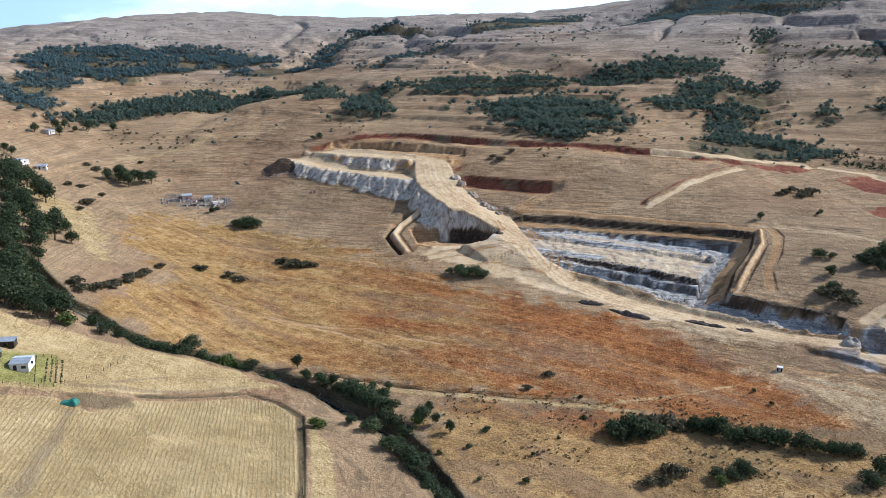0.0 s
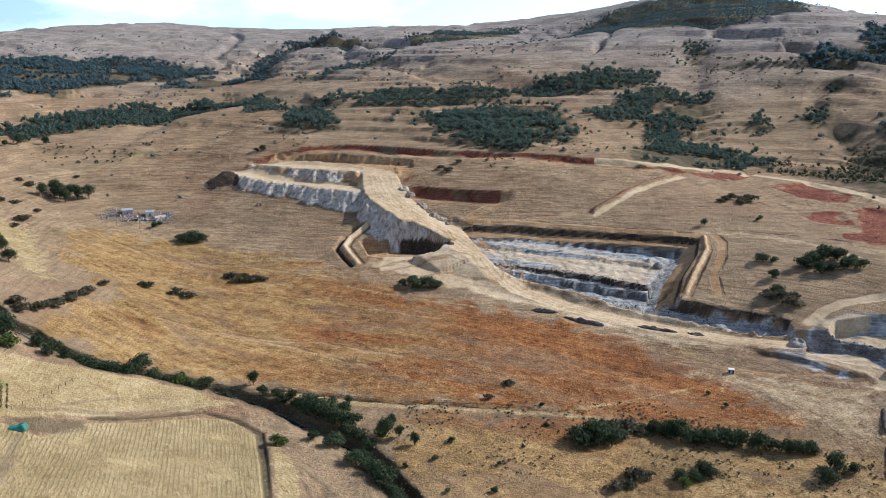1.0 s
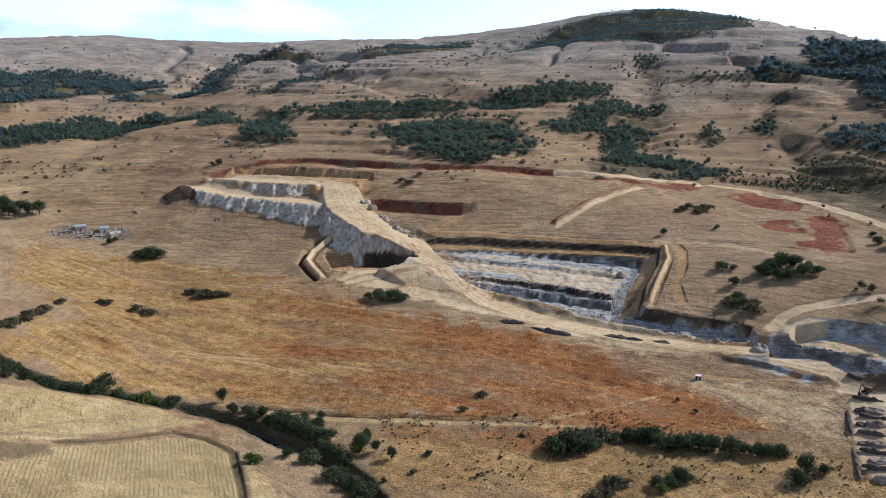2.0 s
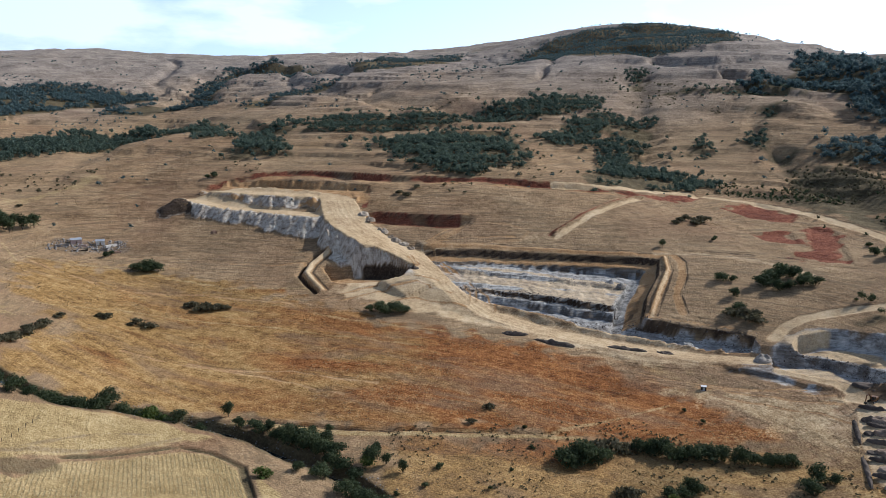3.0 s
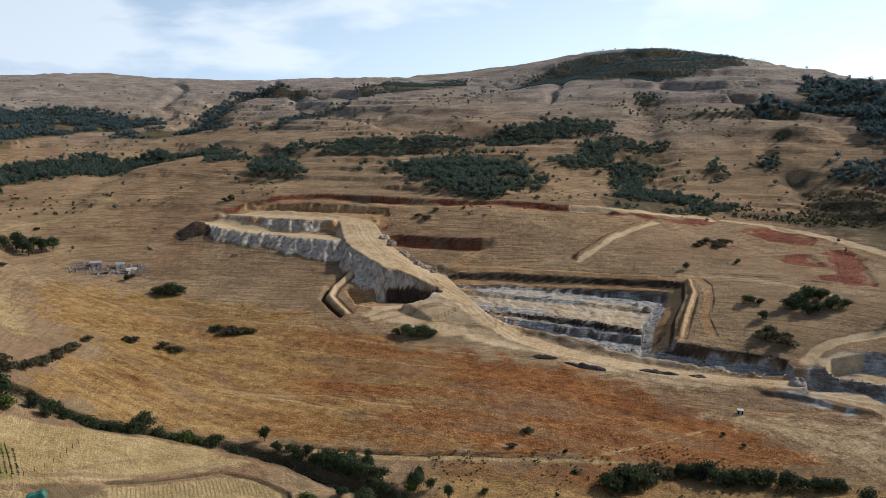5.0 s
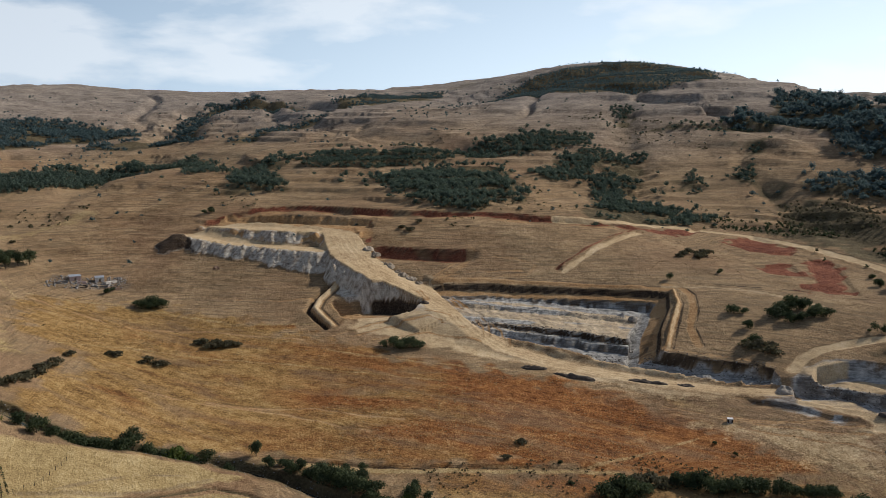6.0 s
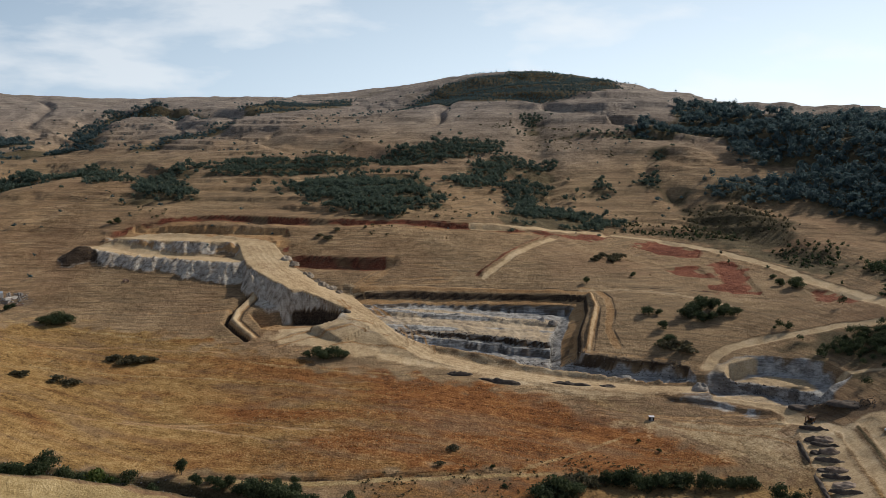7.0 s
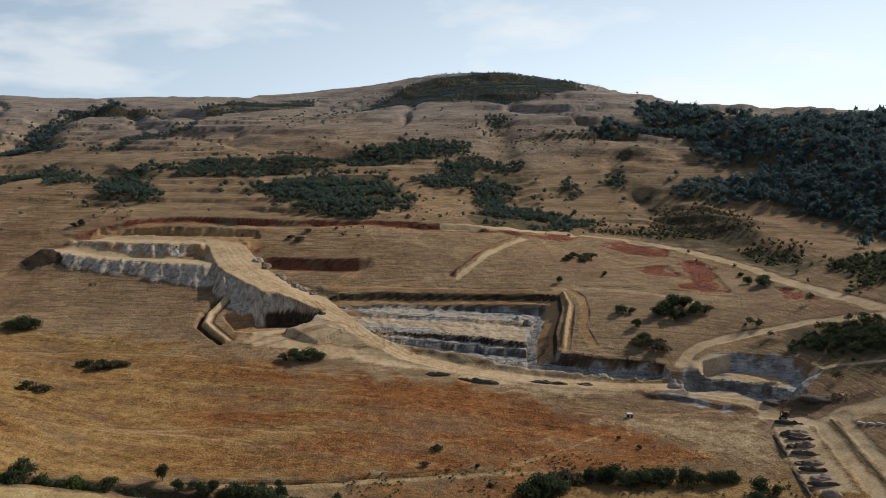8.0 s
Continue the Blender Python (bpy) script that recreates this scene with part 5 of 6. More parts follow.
DARK_WOOD = speckled("dark_timber", (0.03, 0.022, 0.016), (0.09, 0.065, 0.045), 2.5, relief=0.01)
GREY_STONE = speckled("grey_stone", (0.13, 0.12, 0.11), (0.34, 0.31, 0.28), 1.4, relief=0.04)
MUD_WALL = speckled("mud_wall", (0.20, 0.12, 0.085), (0.38, 0.25, 0.18), 1.4, relief=0.03)
PINK_WALL = speckled("faded_pink_wall", (0.42, 0.30, 0.26), (0.60, 0.47, 0.42), 1.2)
TARP = speckled("green_tarpaulin", (0.020, 0.13, 0.095), (0.05, 0.24, 0.18), 1.0, rough=0.5, spec=0.4)
DARK_SPOIL = speckled("dark_spoil", (0.045, 0.036, 0.030), (0.15, 0.115, 0.090), 0.9, relief=0.15)
BROWN_SPOIL = speckled("brown_spoil", (0.17, 0.12, 0.085), (0.42, 0.32, 0.24), 0.9, relief=0.15)
PALE_SPOIL = speckled("pale_spoil", (0.17, 0.15, 0.128), (0.48, 0.43, 0.37), 0.8, relief=0.15)
MACHINE = speckled("worn_orange_paint", (0.09, 0.040, 0.016), (0.20, 0.095, 0.036), 1.5, rough=0.5, spec=0.4)
STEEL_DARK = speckled("dark_steel", (0.02, 0.02, 0.02), (0.07, 0.065, 0.06), 2.0, rough=0.6, metal=0.4)
GLASS = material("cab_glass", 0.08, 0, 0.5)[0]
GLASS.node_tree.nodes["Principled BSDF"].inputs["Base Color"].default_value = (0.02, 0.03, 0.035, 1)
CONCRETE = speckled("pale_concrete", (0.42, 0.43, 0.44), (0.62, 0.63, 0.63), 1.5)
WATER = material("stream_water", 0.06, 0, 0.5)[0]
WATER.node_tree.nodes["Principled BSDF"].inputs["Base Color"].default_value = (0.03, 0.04, 0.035, 1)


def box(w, d, h, at=(0, 0, 0), bevel=0.0, turn=None):
    """A box with its foot's centre at `at`."""
    bm = bmesh.new()
    bmesh.ops.create_cube(bm, size=1)
    bmesh.ops.scale(bm, vec=(w, d, h), verts=bm.verts)
    bmesh.ops.translate(bm, vec=(0, 0, h / 2), verts=bm.verts)
    if bevel:
        bmesh.ops.bevel(bm, geom=list(bm.edges), offset=bevel, segments=2, affect="EDGES")
    if turn is not None:
        bmesh.ops.transform(bm, matrix=turn, verts=bm.verts)
    bmesh.ops.translate(bm, vec=at, verts=bm.verts)
    return bm


def thing(name, label, category, x, y, yaw=0.0, group="", sink=0.0, z=None):
    root = tagged(new(name), label, category, group)
    root.matrix_world = pose(x, y, (ground_z([(x, y)])[0] if z is None else z) - sink, 0, 0, yaw)
    return root


def corrugated(w, d, ridge, eave, along=0.32, thick=0.03):
    """One pitched sheet: d from eave to ridge, waves running down the slope."""
    bm = bmesh.new()
    n = int(w / along) * 2
    rows = []
    for layer in (0, -thick):
        for j, (y, z) in enumerate(((0, eave), (d, ridge))):
            rows.append([bm.verts.new((-w / 2 + w * i / n, y, z + layer + (0.05 if i % 2 else 0))) for i in range(n + 1)])
    for i in range(n):
        bm.faces.new((rows[0][i], rows[0][i + 1], rows[1][i + 1], rows[1][i]))
        bm.faces.new((rows[2][i + 1], rows[2][i], rows[3][i], rows[3][i + 1]))
        bm.faces.new((rows[0][i + 1], rows[0][i], rows[2][i], rows[2][i + 1]))
        bm.faces.new((rows[1][i], rows[1][i + 1], rows[3][i + 1], rows[3][i]))
    return bm


def wall_with_hole(w, h, thick, hole, gable=0.0):
    """An upright wall in the xz plane, with one opening (x0, x1, z0, z1) through it."""
    x0, x1, z0, z1 = hole
    bm = bmesh.new()
    xs, zs = [-w / 2, x0, x1, w / 2], [0, z0, z1, h]
    for i in range(3):
        for j in range(3):
            if (i, j) == (1, 1) or zs[j + 1] - zs[j] < 1e-6:
                continue
            b = box(xs[i + 1] - xs[i], thick, zs[j + 1] - zs[j], ((xs[i] + xs[i + 1]) / 2, 0, zs[j]))
            me = bpy.data.meshes.new("t")
            b.to_mesh(me)
            b.free()
            bm.from_mesh(me)
            bpy.data.meshes.remove(me)
    bmesh.ops.remove_doubles(bm, verts=bm.verts, dist=0.001)
    return bm


def moved(bm, m):
    bmesh.ops.transform(bm, matrix=m, verts=bm.verts)
    return bm


def cottage(x, y, yaw):
    h = thing("cottage", "small whitewashed cottage with a corrugated iron roof", "house", x, y, yaw, sink=0.3)
    w, d, t = 4.6, 6.0, 0.2
    part("wall", moved(wall_with_hole(w, 2.6, t, (-1.5, -0.6, 0.3, 2.2)), pose(0, -d / 2, 0)), WHITEWASH, h)
    part("wall", moved(wall_with_hole(w, 2.6, t, (-0.5, 0.4, 1.2, 2.0)), pose(0, d / 2, 0)), WHITEWASH, h)
    for sx in (-1, 1):
        part("wall", moved(wall_with_hole(d - t, 2.6, t, (-0.4, 0.5, 1.3, 2.1)), pose(sx * (w / 2 - t / 2), 0, 0, 0, 0, 90)), WHITEWASH, h)
    part("door", box(0.9, 0.06, 1.9, (-1.05, -d / 2 + 0.03, 0.3)), DARK_WOOD, h, "dark timber door")
    part("window", box(0.9, 0.05, 0.8, (w / 2 - t / 2, 0.05, 1.3), turn=None), GLASS, h)
    win = part("window", box(1.1, 0.06, 0.7, (1.1, -d / 2 - 0.11, 1.2)), GLASS, h)
    part("frame", box(1.24, 0.05, 0.08, (1.1, -d / 2 - 0.12, 1.14)), DARK_WOOD, win)
    # front slope darker and bluer than the back one
    part("roof_sheet", moved(corrugated(w + 0.5, d / 2 + 0.3, 3.25, 2.6), pose(0, -d / 2 - 0.3, 0)), SHEET_DULL, h, "dull bluish iron sheet")
    part("roof_sheet", moved(corrugated(w + 0.5, d / 2 + 0.3, 3.25, 2.6), pose(0, d / 2 + 0.3, 0, 0, 0, 180)), SHEET_LIGHT, h, "bright iron sheet")
    for sx in (-1, 1):
        bm = bmesh.new()
        tri = [[bm.verts.new((sx * (w / 2 - o), yy, zz)) for yy, zz in ((-d / 2, 2.6), (d / 2, 2.6), (0, 3.2))] for o in (0.02, 0.18)]
        bm.faces.new(tri[0])
        bm.faces.new(tri[1][::-1])
        for i in range(3):
            bm.faces.new((tri[0][i], tri[1][i], tri[1][i - 2], tri[0][i - 2]))
        part("gable", bm, WHITEWASH, h)
    return h


def heap_mesh(name, seed, wide, deep, high, mat, ragged=0.3, n=30):
    """An uneven heap of tipped earth on an oval foot, closed below."""
    u = np.linspace(-1, 1, n)
    X, Y = np.meshgrid(u, u)
    r = np.hypot(X, Y)
    x, y = X * wide / 2, Y * deep / 2
    bump_ = rough(x + seed * 13.1, y - seed * 7.7, min(wide, deep) * 0.55, 3, seed)
    z = high * (np.clip(1 - r**1.7, 0, 1) ** 0.8) * 0.8 * (1 + ragged * bump_) + 0.12 * high * bump_ * (r < 0.95)
    z = np.where(r >= 0.97, -0.5, np.maximum(z, -0.1))
    i = (np.arange(n - 1)[:, None] * n + np.arange(n - 1)[None]).ravel()
    keep = r.ravel()
    quads = np.stack([i, i + 1, i + n + 1, i + n], 1)
    quads = quads[(keep[quads] < 1.12).all(1)]
    return from_arrays(name, np.stack([x.ravel(), y.ravel(), z.ravel()], 1), quads, mat)


def heaps(name, label, group, mat, spots, seed, ragged=0.3):
    for k, (x, y, w, d, h, yaw) in enumerate(spots):
        ob = tagged(new(name, heap_mesh(name, seed + k, w, d, h, mat, ragged)), label, "heap", group)
        ob.matrix_world = pose(x, y, ground_z([(x, y)])[0] - 0.1, 0, 0, yaw)


cottage(-113.2, 204.0, 12)
cottage(-210.7, 421.7, 20)
cottage(-217.8, 414.7, -15)
cottage(-246.9, 506.2, 70)

# ---- green tarpaulin over a stack in the stubble
def tarpaulin(x, y):
    rng = np.random.default_rng(5)
    n = 18
    u = np.linspace(-1, 1, n)
    X, Y = np.meshgrid(u, u)
    e = np.maximum(np.abs(X), np.abs(Y))
    z = 1.25 * np.clip((1.0 - e) / 0.35, 0, 1) ** 0.6 + 0.16 * rough(X * 2.2, Y * 1.6, 0.8, 2, 3) * (e < 0.98)
    z = z * (0.75 + 0.25 * ss(-0.2, 0.6, X)) - 0.05
    i = (np.arange(n - 1)[:, None] * n + np.arange(n - 1)[None]).ravel()
    me = from_arrays("cover", np.stack([X.ravel() * 2.3, Y.ravel() * 1.5, z.ravel()], 1), np.stack([i, i + 1, i + n + 1, i + n], 1), TARP)
    t = thing("tarpaulin_stack", "stack under a crumpled green tarpaulin in stubble", "stack", x, y, 10, sink=0.05)
    part("cover", me, None, t)
    part("stack", box(3.0, 1.6, 0.8, (0, 0, 0.02), 0.05), DARK_WOOD, t, "dark timber stack")


tarpaulin(-95, 190)


# ---- guard hut by the apron
def hut(x, y):
    t = thing("guard_hut", "small dark guard hut with a white roof", "hut", x, y, -24, sink=0.05)
    part("wall", moved(wall_with_hole(2.0, 2.0, 0.08, (-0.45, 0.45, 0.05, 1.85)), pose(0, -0.95, 0)), STEEL_DARK, t)
    part("wall", box(2.0, 0.08, 2.0, (0, 0.95, 0)), STEEL_DARK, t)
    for s in (-1, 1):
        part("wall", box(0.08, 1.82, 2.0, (s * 0.96, 0, 0)), STEEL_DARK, t)
    part("door", box(0.88, 0.05, 1.78, (0, -0.95, 0.06)), SHEET_DULL, t, "grey steel door")
    part("roof", box(2.35, 2.3, 0.16, (0, 0, 2.0), 0.04), CONCRETE, t, "white flat roof")
    part("floor_slab", box(2.2, 2.1, 0.4, (0, 0, -0.36)), CONCRETE, t)
    return t


hut(111.3, 250.2).scale = (0.85, 0.85, 0.68)


# ---- excavator at the head of the works road
def excavator(x, y, yaw):
    t = thing("excavator", "orange and black tracked excavator beside the spoil bays", "excavator", x, y, yaw)
    for s in (-1, 1):
        tr = part("track", box(3.9, 0.6, 0.85, (0, s * 1.1, 0), 0.25), STEEL_DARK, t, "black steel track")
        for k in range(4):
            bm = bmesh.new()
            bmesh.ops.create_cone(bm, cap_ends=True, segments=14, radius1=0.3, radius2=0.3, depth=0.1)
            part("roller", moved(bm, pose(-1.4 + 0.93 * k, s * 1.43, 0.4, 90, 0, 0)), SHEET_DULL, tr)
    part("turntable", box(1.6, 1.6, 0.3, (0, 0, 0.7), 0.1), STEEL_DARK, t)
    part("engine_house", box(2.2, 2.5, 1.2, (-0.9, 0, 1.0), 0.12), MACHINE, t)
    part("counterweight", box(0.7, 2.4, 1.0, (-2.15, 0, 1.0), 0.2), STEEL_DARK, t, "dark rounded counterweight")
    cab = part("cab", box(1.5, 1.0, 1.75, (0.85, 0.72, 1.0), 0.1), MACHINE, t)
    part("windscreen", box(0.03, 0.85, 1.0, (1.62, 0.72, 1.55)), GLASS, cab)
    part("side_window", box(1.1, 0.03, 0.85, (0.85, 1.235, 1.65)), GLASS, cab)
    for name, a, b, w in (("boom", (0.6, -0.1, 1.6), (3.4, -0.1, 4.0), 0.42), ("boom", (3.4, -0.1, 4.0), (4.9, -0.1, 3.6), 0.36), ("dipper_arm", (4.8, -0.1, 3.7), (5.3, -0.1, 1.2), 0.32)):
        a, b = Vector(a), Vector(b)
        m = Matrix.Translation(a) @ (b - a).to_track_quat("Z", "Y").to_matrix().to_4x4()
        part(name, moved(box(w, w, (b - a).length, (0, 0, 0), 0.05), m), MACHINE, t)
    bm = box(0.9, 1.1, 0.9, (5.1, -0.1, 0.35), 0.18)
    part("bucket", bm, STEEL_DARK, t, "dark steel bucket")
    return t


excavator(149.6, 216.0, 205).scale = (0.8, 0.8, 0.8)

# ---- tipped heaps
ROUGH_SPOIL = speckled("rough_spoil", (0.10, 0.07, 0.045), (0.46, 0.38, 0.29), 1.4, 0.95, relief=0.3)
heaps("soil_heap", "long dark heap of stripped soil beside the pit road", "soil heaps along the pit road", DARK_SPOIL,
      [(58, 305.5, 12, 3.4, 1.3, -18), (70.5, 296, 19, 3.6, 1.5, -31), (97, 285.5, 17, 3.4, 1.3, -29), (110, 279, 7, 3.0, 0.9, -33), (26, 371, 5, 3.5, 1.6, 10)], 31, 0.55)
heaps("rubble_heap", "pale grey rubble heap tipped along the haul ramp", "rubble heaps along the ramp", ROUGH_SPOIL,
      [(6.4, 428, 6.4, 5.4, 1.7, 20), (8.8, 421.5, 7.2, 5.6, 1.9, 0), (12.4, 416.0, 6.6, 5.2, 1.5, 40), (15.0, 411.8, 7.4, 5.6, 1.8, 10), (18.4, 407.0, 6.6, 5.2, 1.5, 60), (21.0, 403.2, 7.0, 5.4, 1.6, 20), (24.6, 400, 6.2, 4.8, 1.2, 0), (27.4, 396.4, 5.6, 4.8, 1.0, 30)], 51, 1.1)
heaps("white_heap", "pointed heap of white crushed rock", "white rock heaps", PALE_SPOIL, [(140, 262, 7, 6, 3.6, 10), (113, 346, 4.2, 3.6, 2.2, 0), (117, 342, 6.5, 4.0, 1.8, 60)], 71, 0.5)
heaps("spoil_mound", "brown spoil mound in a bay beside the works road", "spoil mounds in the bays", BROWN_SPOIL,
      [(143.8, 203.6, 7.0, 4.4, 1.5, -57), (139.4, 196.8, 6.5, 4.2, 1.4, -60), (133.6, 187.8, 6.8, 4.4, 1.5, -56), (128.6, 179.6, 7.0, 4.4, 1.4, -50), (123.6, 171.0, 6.5, 4.2, 1.3, -46)], 81, 0.45)
heaps("spoil_mound", "dark spoil mound in a bay beside the works road", "spoil mounds in the bays", DARK_SPOIL,
      [(141.6, 206.6, 4.6, 3.2, 1.1, -57), (136.8, 199.0, 4.5, 3.0, 1.0, -60), (131.2, 190.0, 4.5, 3.0, 1.0, -58)], 85, 0.45)
heaps("bay_bank", "straight dark bank between two spoil bays", "banks between the bays", DARK_SPOIL,
      [(147.0, 210.6, 11.0, 2.2, 1.2, -58), (142.0, 200.0, 11.0, 2.0, 1.1, -57), (136.2, 192.0, 11.0, 2.0, 1.1, -55), (131.0, 183.6, 11.0, 2.0, 1.1, -50), (126.0, 175.4, 11.0, 2.0, 1.1, -45), (136.4, 205.4, 22, 1.6, 0.8, 60), (124.8, 185.0, 24, 1.6, 0.8, 60)], 91, 0.3)
heaps("spoil_heap", "black spoil heap beside the eastern pit", "black spoil heaps", DARK_SPOIL, [(156, 224, 13, 6, 0.9, -40), (163, 214, 14, 6, 0.9, -40), (152, 229, 8, 4, 0.7, -30)], 111, 0.9)

# ---- low pale blocks beyond the works road
for k in range(4):
    t = thing("concrete_block", "pale concrete block in a row on the ground", "block", 157.0 + 1.1 * k, 192.5 - 2.6 * k, -62 + 3 * k, "row of concrete blocks")
    part("body", box(2.1, 0.8, 0.6, (0, 0, -0.1), 0.05), CONCRETE, t)


# ---- ruined homestead
def ruin_hut(x, y, yaw, w, d, h, mat, roof, seed):
    rng = np.random.default_rng(seed)
    t = thing("ruined_hut", ("small hut with a rusted sheet roof" if roof else "roofless hut with broken walls") + " in an old homestead", "ruin", x, y, yaw, "ruined homestead", sink=0.2)
    for k, (ww, at) in enumerate(((w, pose(0, -d / 2, 0)), (w, pose(0, d / 2, 0)), (d, pose(-w / 2, 0, 0, 0, 0, 90)), (d, pose(w / 2, 0, 0, 0, 0, 90)))):
        hh = h if roof else h * rng.uniform(0.45, 1.0)
        bm = wall_with_hole(ww, hh, 0.26, (-0.45, 0.45, 0.05 if k == 0 else hh * 0.4, hh * 0.82))
        if not roof:
            for v in bm.verts:
                if v.co.z > hh * 0.7:
                    v.co.z -= rng.uniform(0, 0.45) * hh
        part("wall", moved(bm, at), mat, t)
    if roof:
        part("roof_sheet", moved(corrugated(w + 0.5, d + 0.5, h + 0.5, h + 0.06), pose(0, -d / 2 - 0.25, 0)), SHEET_LIGHT if seed % 2 else SHEET_DULL, t)


for k, spec in enumerate(((-140.5, 436.5, 20, 5.0, 4.0, 2.2, PINK_WALL, True), (-136.5, 432.5, 10, 4.0, 3.2, 2.0, PINK_WALL, False), (-129.0, 437.0, 15, 4.0, 3.6, 2.1, WHITEWASH, True), (-123.5, 434.0, 40, 6.0, 3.2, 1.6, WHITEWASH, False),
                          (-145.5, 430.5, 12, 6.0, 3.4, 1.4, GREY_STONE, False), (-127.0, 429.0, -5, 8.0, 4.2, 1.3, GREY_STONE, False), (-136.0, 426.0, 8, 7.0, 3.4, 1.2, DARK_WOOD, False), (-119.0, 425.0, 30, 4.0, 3.0, 1.0, MUD_WALL, False), (-72.0, 440.0, 10, 2.6, 2.6, 1.6, MUD_WALL, False))):
    ruin_hut(*spec, seed=130 + k)


# ---- farmyard by the cottage
def shed(x, y, yaw, w, d, h, label):
    t = thing("shed", label, "shed", x, y, yaw, sink=0.2)
    part("wall", moved(wall_with_hole(w, h, 0.15, (-0.6, 0.6, 0.1, h - 0.3)), pose(0, -d / 2, 0)), DARK_WOOD, t)
    part("wall", box(w, 0.15, h, (0, d / 2, 0)), DARK_WOOD, t)
    for s in (-1, 1):
        part("wall", box(0.15, d - 0.16, h, (s * (w / 2 - 0.08), 0, 0)), DARK_WOOD, t)
    part("roof_sheet", moved(corrugated(w + 0.4, d + 0.4, h + 0.4, h + 0.04), pose(0, -d / 2 - 0.2, 0)), SHEET_DULL, t)


shed(-122.5, 214.5, 12, 4.2, 3.2, 2.0, "low dark timber shed with a sheet roof")
shed(-121.0, 205.5, 20, 2.6, 2.0, 1.6, "tiny dark sheet shed behind the cottage")


def fence(name, label, line, gap, high, wires=3):
    t = tagged(new(name), label, "fence")
    p = np.array(line, float)
    cum = np.r_[0, np.cumsum(np.hypot(*np.diff(p, axis=0).T))]
    s = np.arange(0, cum[-1] + 0.01, gap)
    spots = np.stack([np.interp(s, cum, p[:, 0]), np.interp(s, cum, p[:, 1])], 1)
    zs = ground_z(spots)
    post = from_arrays("post", *limb_post(high), DARK_WOOD)
    for (x, y), z in zip(spots, zs):
        o = part("post", post, None, t)
        o.location = (x, y, z)
    for k in range(wires):
        bm = bmesh.new()
        hz = high * (0.35 + 0.28 * k)
        for (a, za), (b, zb) in zip(zip(spots[:-1], zs[:-1]), zip(spots[1:], zs[1:])):
            vs = [bm.verts.new((q[0], q[1], zz + hz + dz)) for q, zz in ((a, za), (b, zb)) for dz in (-0.012, 0.012)]
            bm.faces.new((vs[0], vs[2], vs[3], vs[1]))
        part("wire", bm, STEEL_DARK, t)


def limb_post(high):
    k = 6
    v = [(0.07 * math.cos(2 * math.pi * j / k), 0.07 * math.sin(2 * math.pi * j / k), zz) for zz in (-0.4, high) for j in range(k)] + [(0, 0, high + 0.05)]
    f = []
    for j in range(k):
        j2 = (j + 1) % k
        f += [(j, j2, k + j2), (j, k + j2, k + j), (k + j, k + j2, 2 * k)]
    return v, f


fence("garden_fence", "timber post and wire fence round a vegetable plot", [(-113.5, 212), (-110.5, 217), (-103.5, 201.5), (-107, 197.5), (-113.5, 212)], 2.2, 1.2)
fence("field_fence", "old post and wire fence at the field's edge", [(-111, 190), (-103, 196), (-98, 212), (-96, 232)], 4.0, 1.2)

# ---------------------------------------------------------------- stream water
def water():
    p = np.array(STREAM, float)
    cum = np.r_[0, np.cumsum(np.hypot(*np.diff(p, axis=0).T))]
    s = np.arange(0, cum[-1], 2.0)
    x, y = np.interp(s, cum, p[:, 0]), np.interp(s, cum, p[:, 1])
    tx, ty = np.gradient(x), np.gradient(y)
    n = np.hypot(tx, ty)
    nx, ny = -ty / n, tx / n
    half = 0.55 + 0.35 * np.sin(s * 0.21) + 0.2 * np.sin(s * 0.53) + 0.9 * np.exp(-(((x + 50) / 5) ** 2))
    z = np.minimum.accumulate(ground_z(np.stack([x, y], 1)) + 0.12)
    v = np.stack([np.stack([x + nx * half, y + ny * half, z], 1), np.stack([x - nx * half, y - ny * half, z], 1)], 1).reshape(-1, 3)
    i = np.arange(len(s) - 1) * 2
    tagged(new("water", from_arrays("water", v, np.stack([i, i + 1, i + 3, i + 2], 1), WATER)), "shallow stream water between bushes", "water", kind="structure")


water()


# ---------------------------------------------------------------- tufts, stubble, stones
def sprinkle(name, label, category, mat, spots, kinds, sizes, seed, squash=1.0):
    """Many small plants or stones, joined: each a template turned, sized and set on the ground."""
    rng = np.random.default_rng(seed)
    z = ground_z(spots)
    pick, ang = rng.integers(len(kinds), size=len(spots)), rng.uniform(0, 6.28, len(spots))
    sz = rng.uniform(*sizes, len(spots))
    vs, fs, o = [], [], 0
    for k, (v, f) in enumerate(kinds):
        m = np.flatnonzero(pick == k)
        if not len(m):
            continue
        c, e = (np.cos(ang[m]) * sz[m])[:, None], (np.sin(ang[m]) * sz[m])[:, None]
        out = np.stack([v[:, 0] * c - v[:, 1] * e + spots[m, 0:1], v[:, 0] * e + v[:, 1] * c + spots[m, 1:2], v[:, 2] * sz[m][:, None] * squash + z[m][:, None]], 2)
        vs.append(out.reshape(-1, 3))
        fs.append((np.asarray(f)[None] + (np.arange(len(m)) * len(v))[:, None, None] + o).reshape(-1, 3))
        o += len(m) * len(v)
    tagged(new(name, from_arrays(name, np.concatenate(vs), np.concatenate(fs), mat)), label, category, kind="stuff")


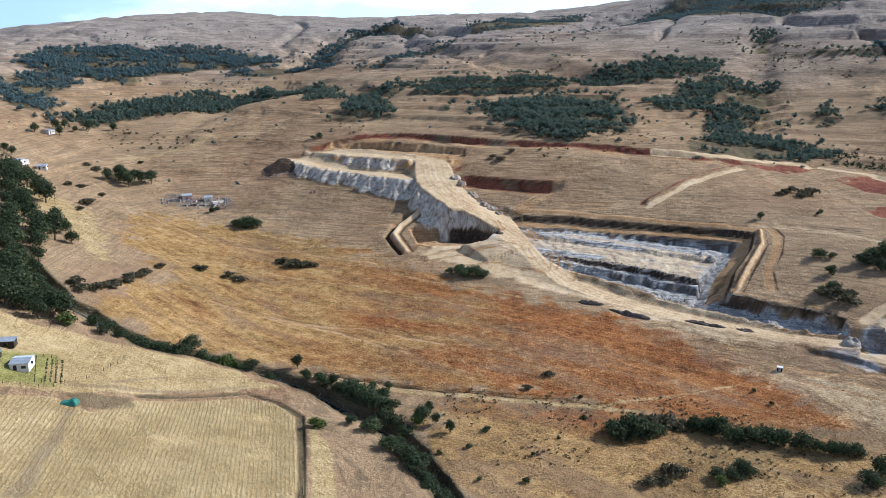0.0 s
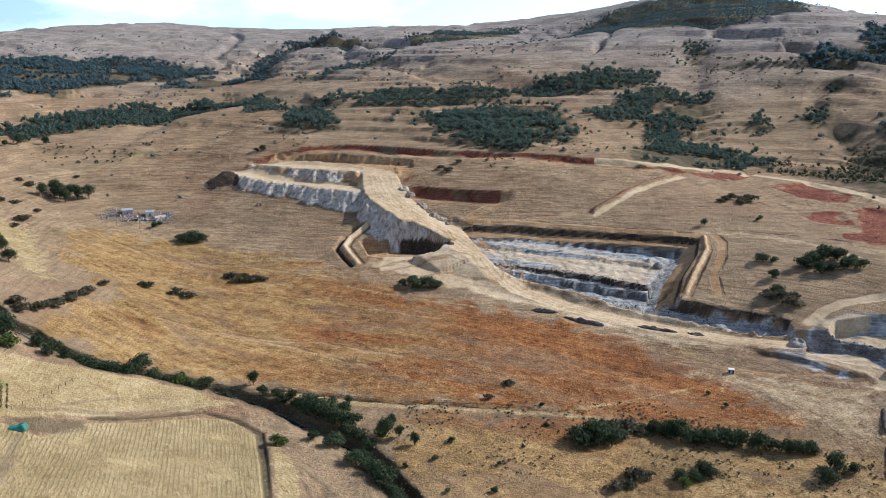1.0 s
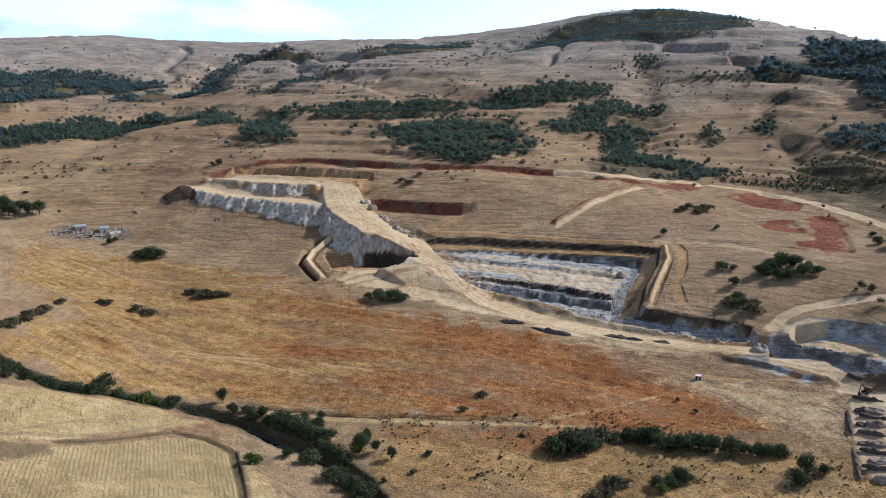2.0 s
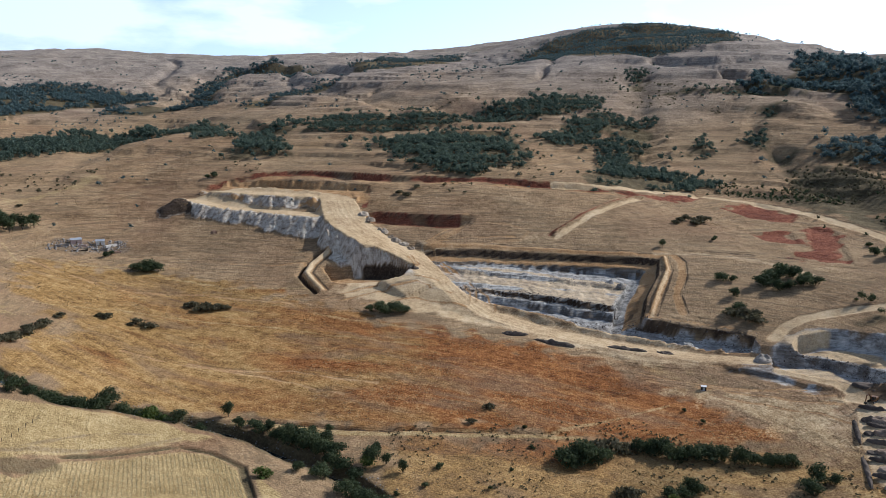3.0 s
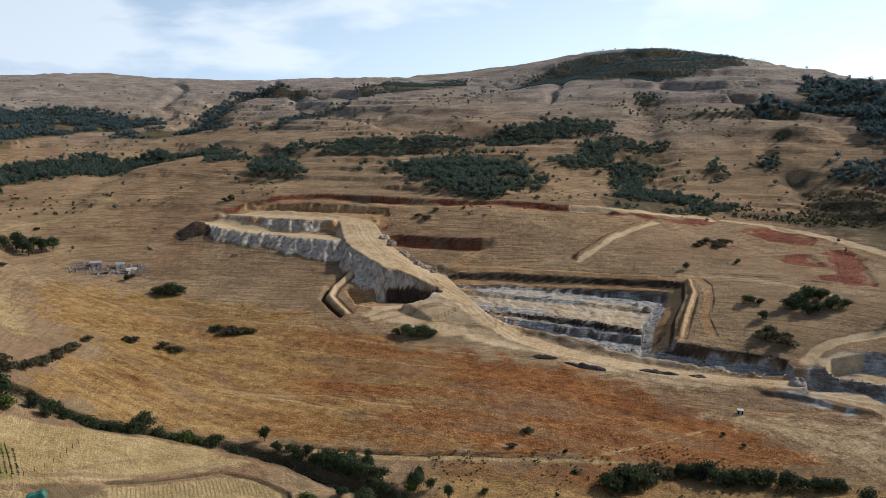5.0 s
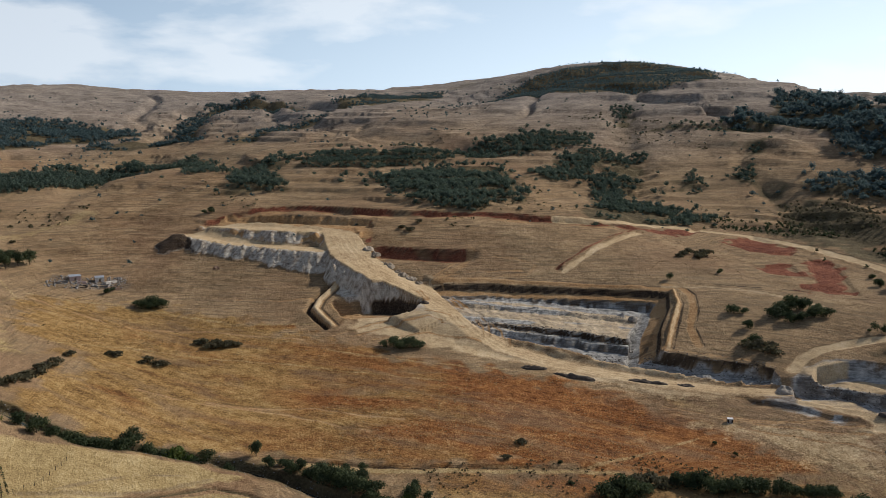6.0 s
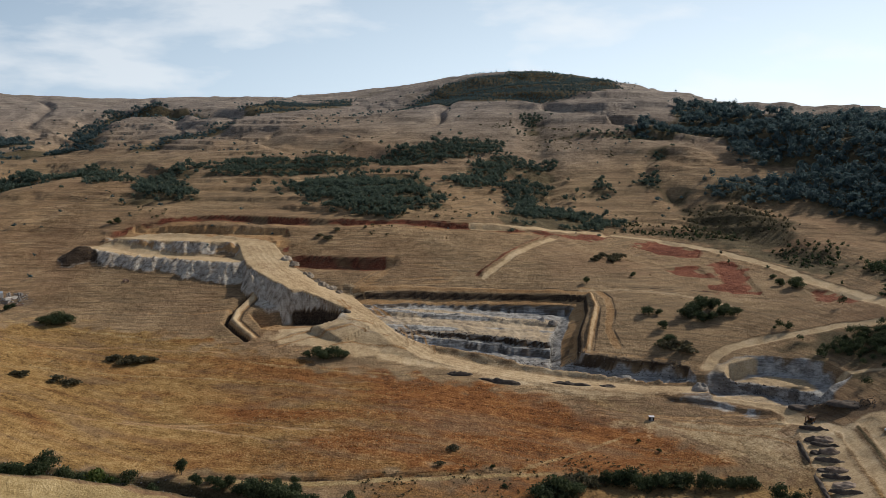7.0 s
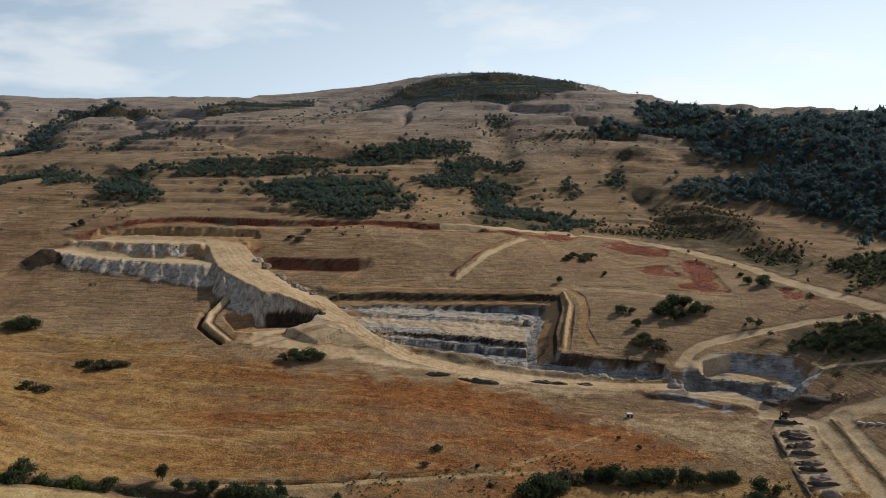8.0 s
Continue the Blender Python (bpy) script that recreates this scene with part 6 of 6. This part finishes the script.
def fan(rng, n=9, kind_high=1.0):
    """A tussock: blades leaning out from one root."""
    v, f = [], []
    for k in range(n):
        a, lean = rng.uniform(0, 6.28), rng.uniform(0.5, 1.1)
        dx, dy, w, h = math.cos(a), math.sin(a), rng.uniform(0.2, 0.34), kind_high * rng.uniform(0.3, 0.6)
        o = len(v)
        v += [(-dy * w, dx * w, -0.1), (dy * w, -dx * w, -0.1), (dx * lean * 0.6 - dy * w * 0.8, dy * lean * 0.6 + dx * w * 0.8, h * 0.75), (dx * lean, dy * lean, h)]
        f += [(o, o + 1, o + 2), (o + 1, o + 3, o + 2)]
    return np.array(v), np.array(f)


def stone(rng):
    bm = bmesh.new()
    bmesh.ops.create_icosphere(bm, subdivisions=1, radius=1.0)
    v = np.array([q.co for q in bm.verts])
    f = np.array([[q.index for q in g.verts] for g in bm.faces])
    bm.free()
    v = v * rng.uniform(0.6, 1.2, (len(v), 1)) * rng.uniform(0.6, 1.1, 3)
    return v, f


def open_spots(rng, n, xr, yr, covers_max=0.35, lump=None, cap=0.25):
    q = np.stack([rng.uniform(*xr, n), rng.uniform(*yr, n)], 1)
    z, cov = land(q[:, 0].copy(), q[:, 1].copy())
    ok = (cov["bare"] < covers_max) & (cov["rock"] < covers_max) & (cov["red"] < 0.4) & (outside(q[:, 0], q[:, 1], FIELD) > 0.5)
    if lump:
        ok &= rough(q[:, 0], q[:, 1], lump, 3, 71) > cap
    return q[ok]


rng = np.random.default_rng(77)
TUSSOCKS = [fan(rng, 8) for k in range(6)]
HILL_SHRUBS = [clump(rng, lobes_for(rng, 1.0, 1.5, 3, 0.3), 26, 0.36) for k in range(6)]
SHRUBLETS = [leaf_cloud(rng, [(0, 0, 0.5, 0.8, 0.8, 0.55)], 14, 0.42, 0.7) for k in range(5)]
STONES = [stone(rng) for k in range(6)]
sprinkle("grass_tufts", "pale dry grass tussocks over the veld", "grass", DRYGRASS, open_spots(rng, 9000, (-30, 150), (165, 300), 0.3, 16, 0.1), TUSSOCKS, (0.2, 0.45), 1)
sprinkle("grass_tufts", "dry grass tussocks on the slopes", "grass", DRYGRASS, open_spots(rng, 9000, (-190, 250), (330, 520), 0.3, 22, 0.1), TUSSOCKS, (0.3, 0.6), 2)
sprinkle("low_scrub", "low dark scrub in rough grass", "scrub", SCRUB, open_spots(rng, 1300, (0, 125), (165, 232), 0.3, 18, 0.35), SHRUBLETS, (0.25, 0.65), 3)
sprinkle("low_scrub", "scattered dark scrub on the hillside", "scrub", SCRUB, open_spots(rng, 4200, (-260, 330), (440, 720), 0.3, 60, 0.62), SHRUBLETS, (0.4, 1.6), 4)
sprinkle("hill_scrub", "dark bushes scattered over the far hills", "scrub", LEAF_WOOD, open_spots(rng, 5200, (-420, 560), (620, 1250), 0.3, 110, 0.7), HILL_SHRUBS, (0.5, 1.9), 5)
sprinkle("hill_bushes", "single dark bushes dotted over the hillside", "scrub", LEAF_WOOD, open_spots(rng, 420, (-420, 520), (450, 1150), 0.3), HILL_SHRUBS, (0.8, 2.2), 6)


def around(rng, line, n, spread):
    p = np.array([q[:2] for q in line], float)
    cum = np.r_[0, np.cumsum(np.hypot(*np.diff(p, axis=0).T))]
    s = rng.uniform(0, cum[-1], n)
    return np.stack([np.interp(s, cum, p[:, 0]), np.interp(s, cum, p[:, 1])], 1) + rng.normal(size=(n, 2)) * spread


sprinkle("stream_stones", "grey stones in the stream bed", "stones", GREY_STONE, around(rng, STREAM[3:16], 700, 2.2), STONES, (0.12, 0.4), 7)
sprinkle("rubble", "grey rubble along the pit walls", "stones", PALE_SPOIL, np.concatenate([around(rng, STEP_1, 260, 1.6), around(rng, STEP_2, 320, 1.8), around(rng, LOW_CUT[:6], 420, 2.5), around(rng, EAST_EDGE, 260, 1.0)]), STONES, (0.08, 0.34), 8)
sprinkle("dark_rubble", "dark broken rock at the foot of pit faces", "stones", DARK_SPOIL, np.concatenate([around(rng, STEP_2, 200, 1.2), around(rng, LOW_CUT[1:6], 300, 1.8), around(rng, EAST_EDGE, 160, 1.4), around(rng, [(156, 224), (161, 217), (168, 208)], 320, 1.8)]), STONES, (0.1, 0.4), 9)


sprinkle("ruin_debris", "grey stones and broken blocks of an old homestead", "stones", GREY_STONE, np.stack([rng.uniform(-152, -116, 260), rng.uniform(423, 441, 260)], 1), STONES, (0.2, 0.9), 12)


def stubble():
    rng = np.random.default_rng(9)
    run, off = np.array([0.196, -0.981]), np.array([0.981, 0.196])
    k, s = np.meshgrid(np.arange(-75, 24), np.arange(-70, 90, 0.55))
    q = np.array([-60.0, 190.0]) + k.ravel()[:, None] * 1.05 * off + s.ravel()[:, None] * run + rng.normal(size=(k.size, 2)) * (0.07, 0.12)
    q = q[(outside(q[:, 0], q[:, 1], FIELD) < -0.6) & (q[:, 1] > 135) & (rough(q[:, 0], q[:, 1], 9, 2, 81) > -0.55)]
    sprinkle("maize_stubble", "rows of pale cut maize stubble", "stubble", STUBBLE, q, [fan(rng, 4, 1.0) for j in range(5)], (0.3, 0.5), 10, 1.1)


stubble()
sprinkle("vegetable_rows", "rows of dark vegetables in a garden plot", "vegetables", LEAF, np.array([(-111.5 + 1.15 * i + 0.42 * j, 214.0 + 0.5 * i - 1.0 * j) for i in range(4) for j in range(15)]), SHRUBLETS, (0.22, 0.48), 11)
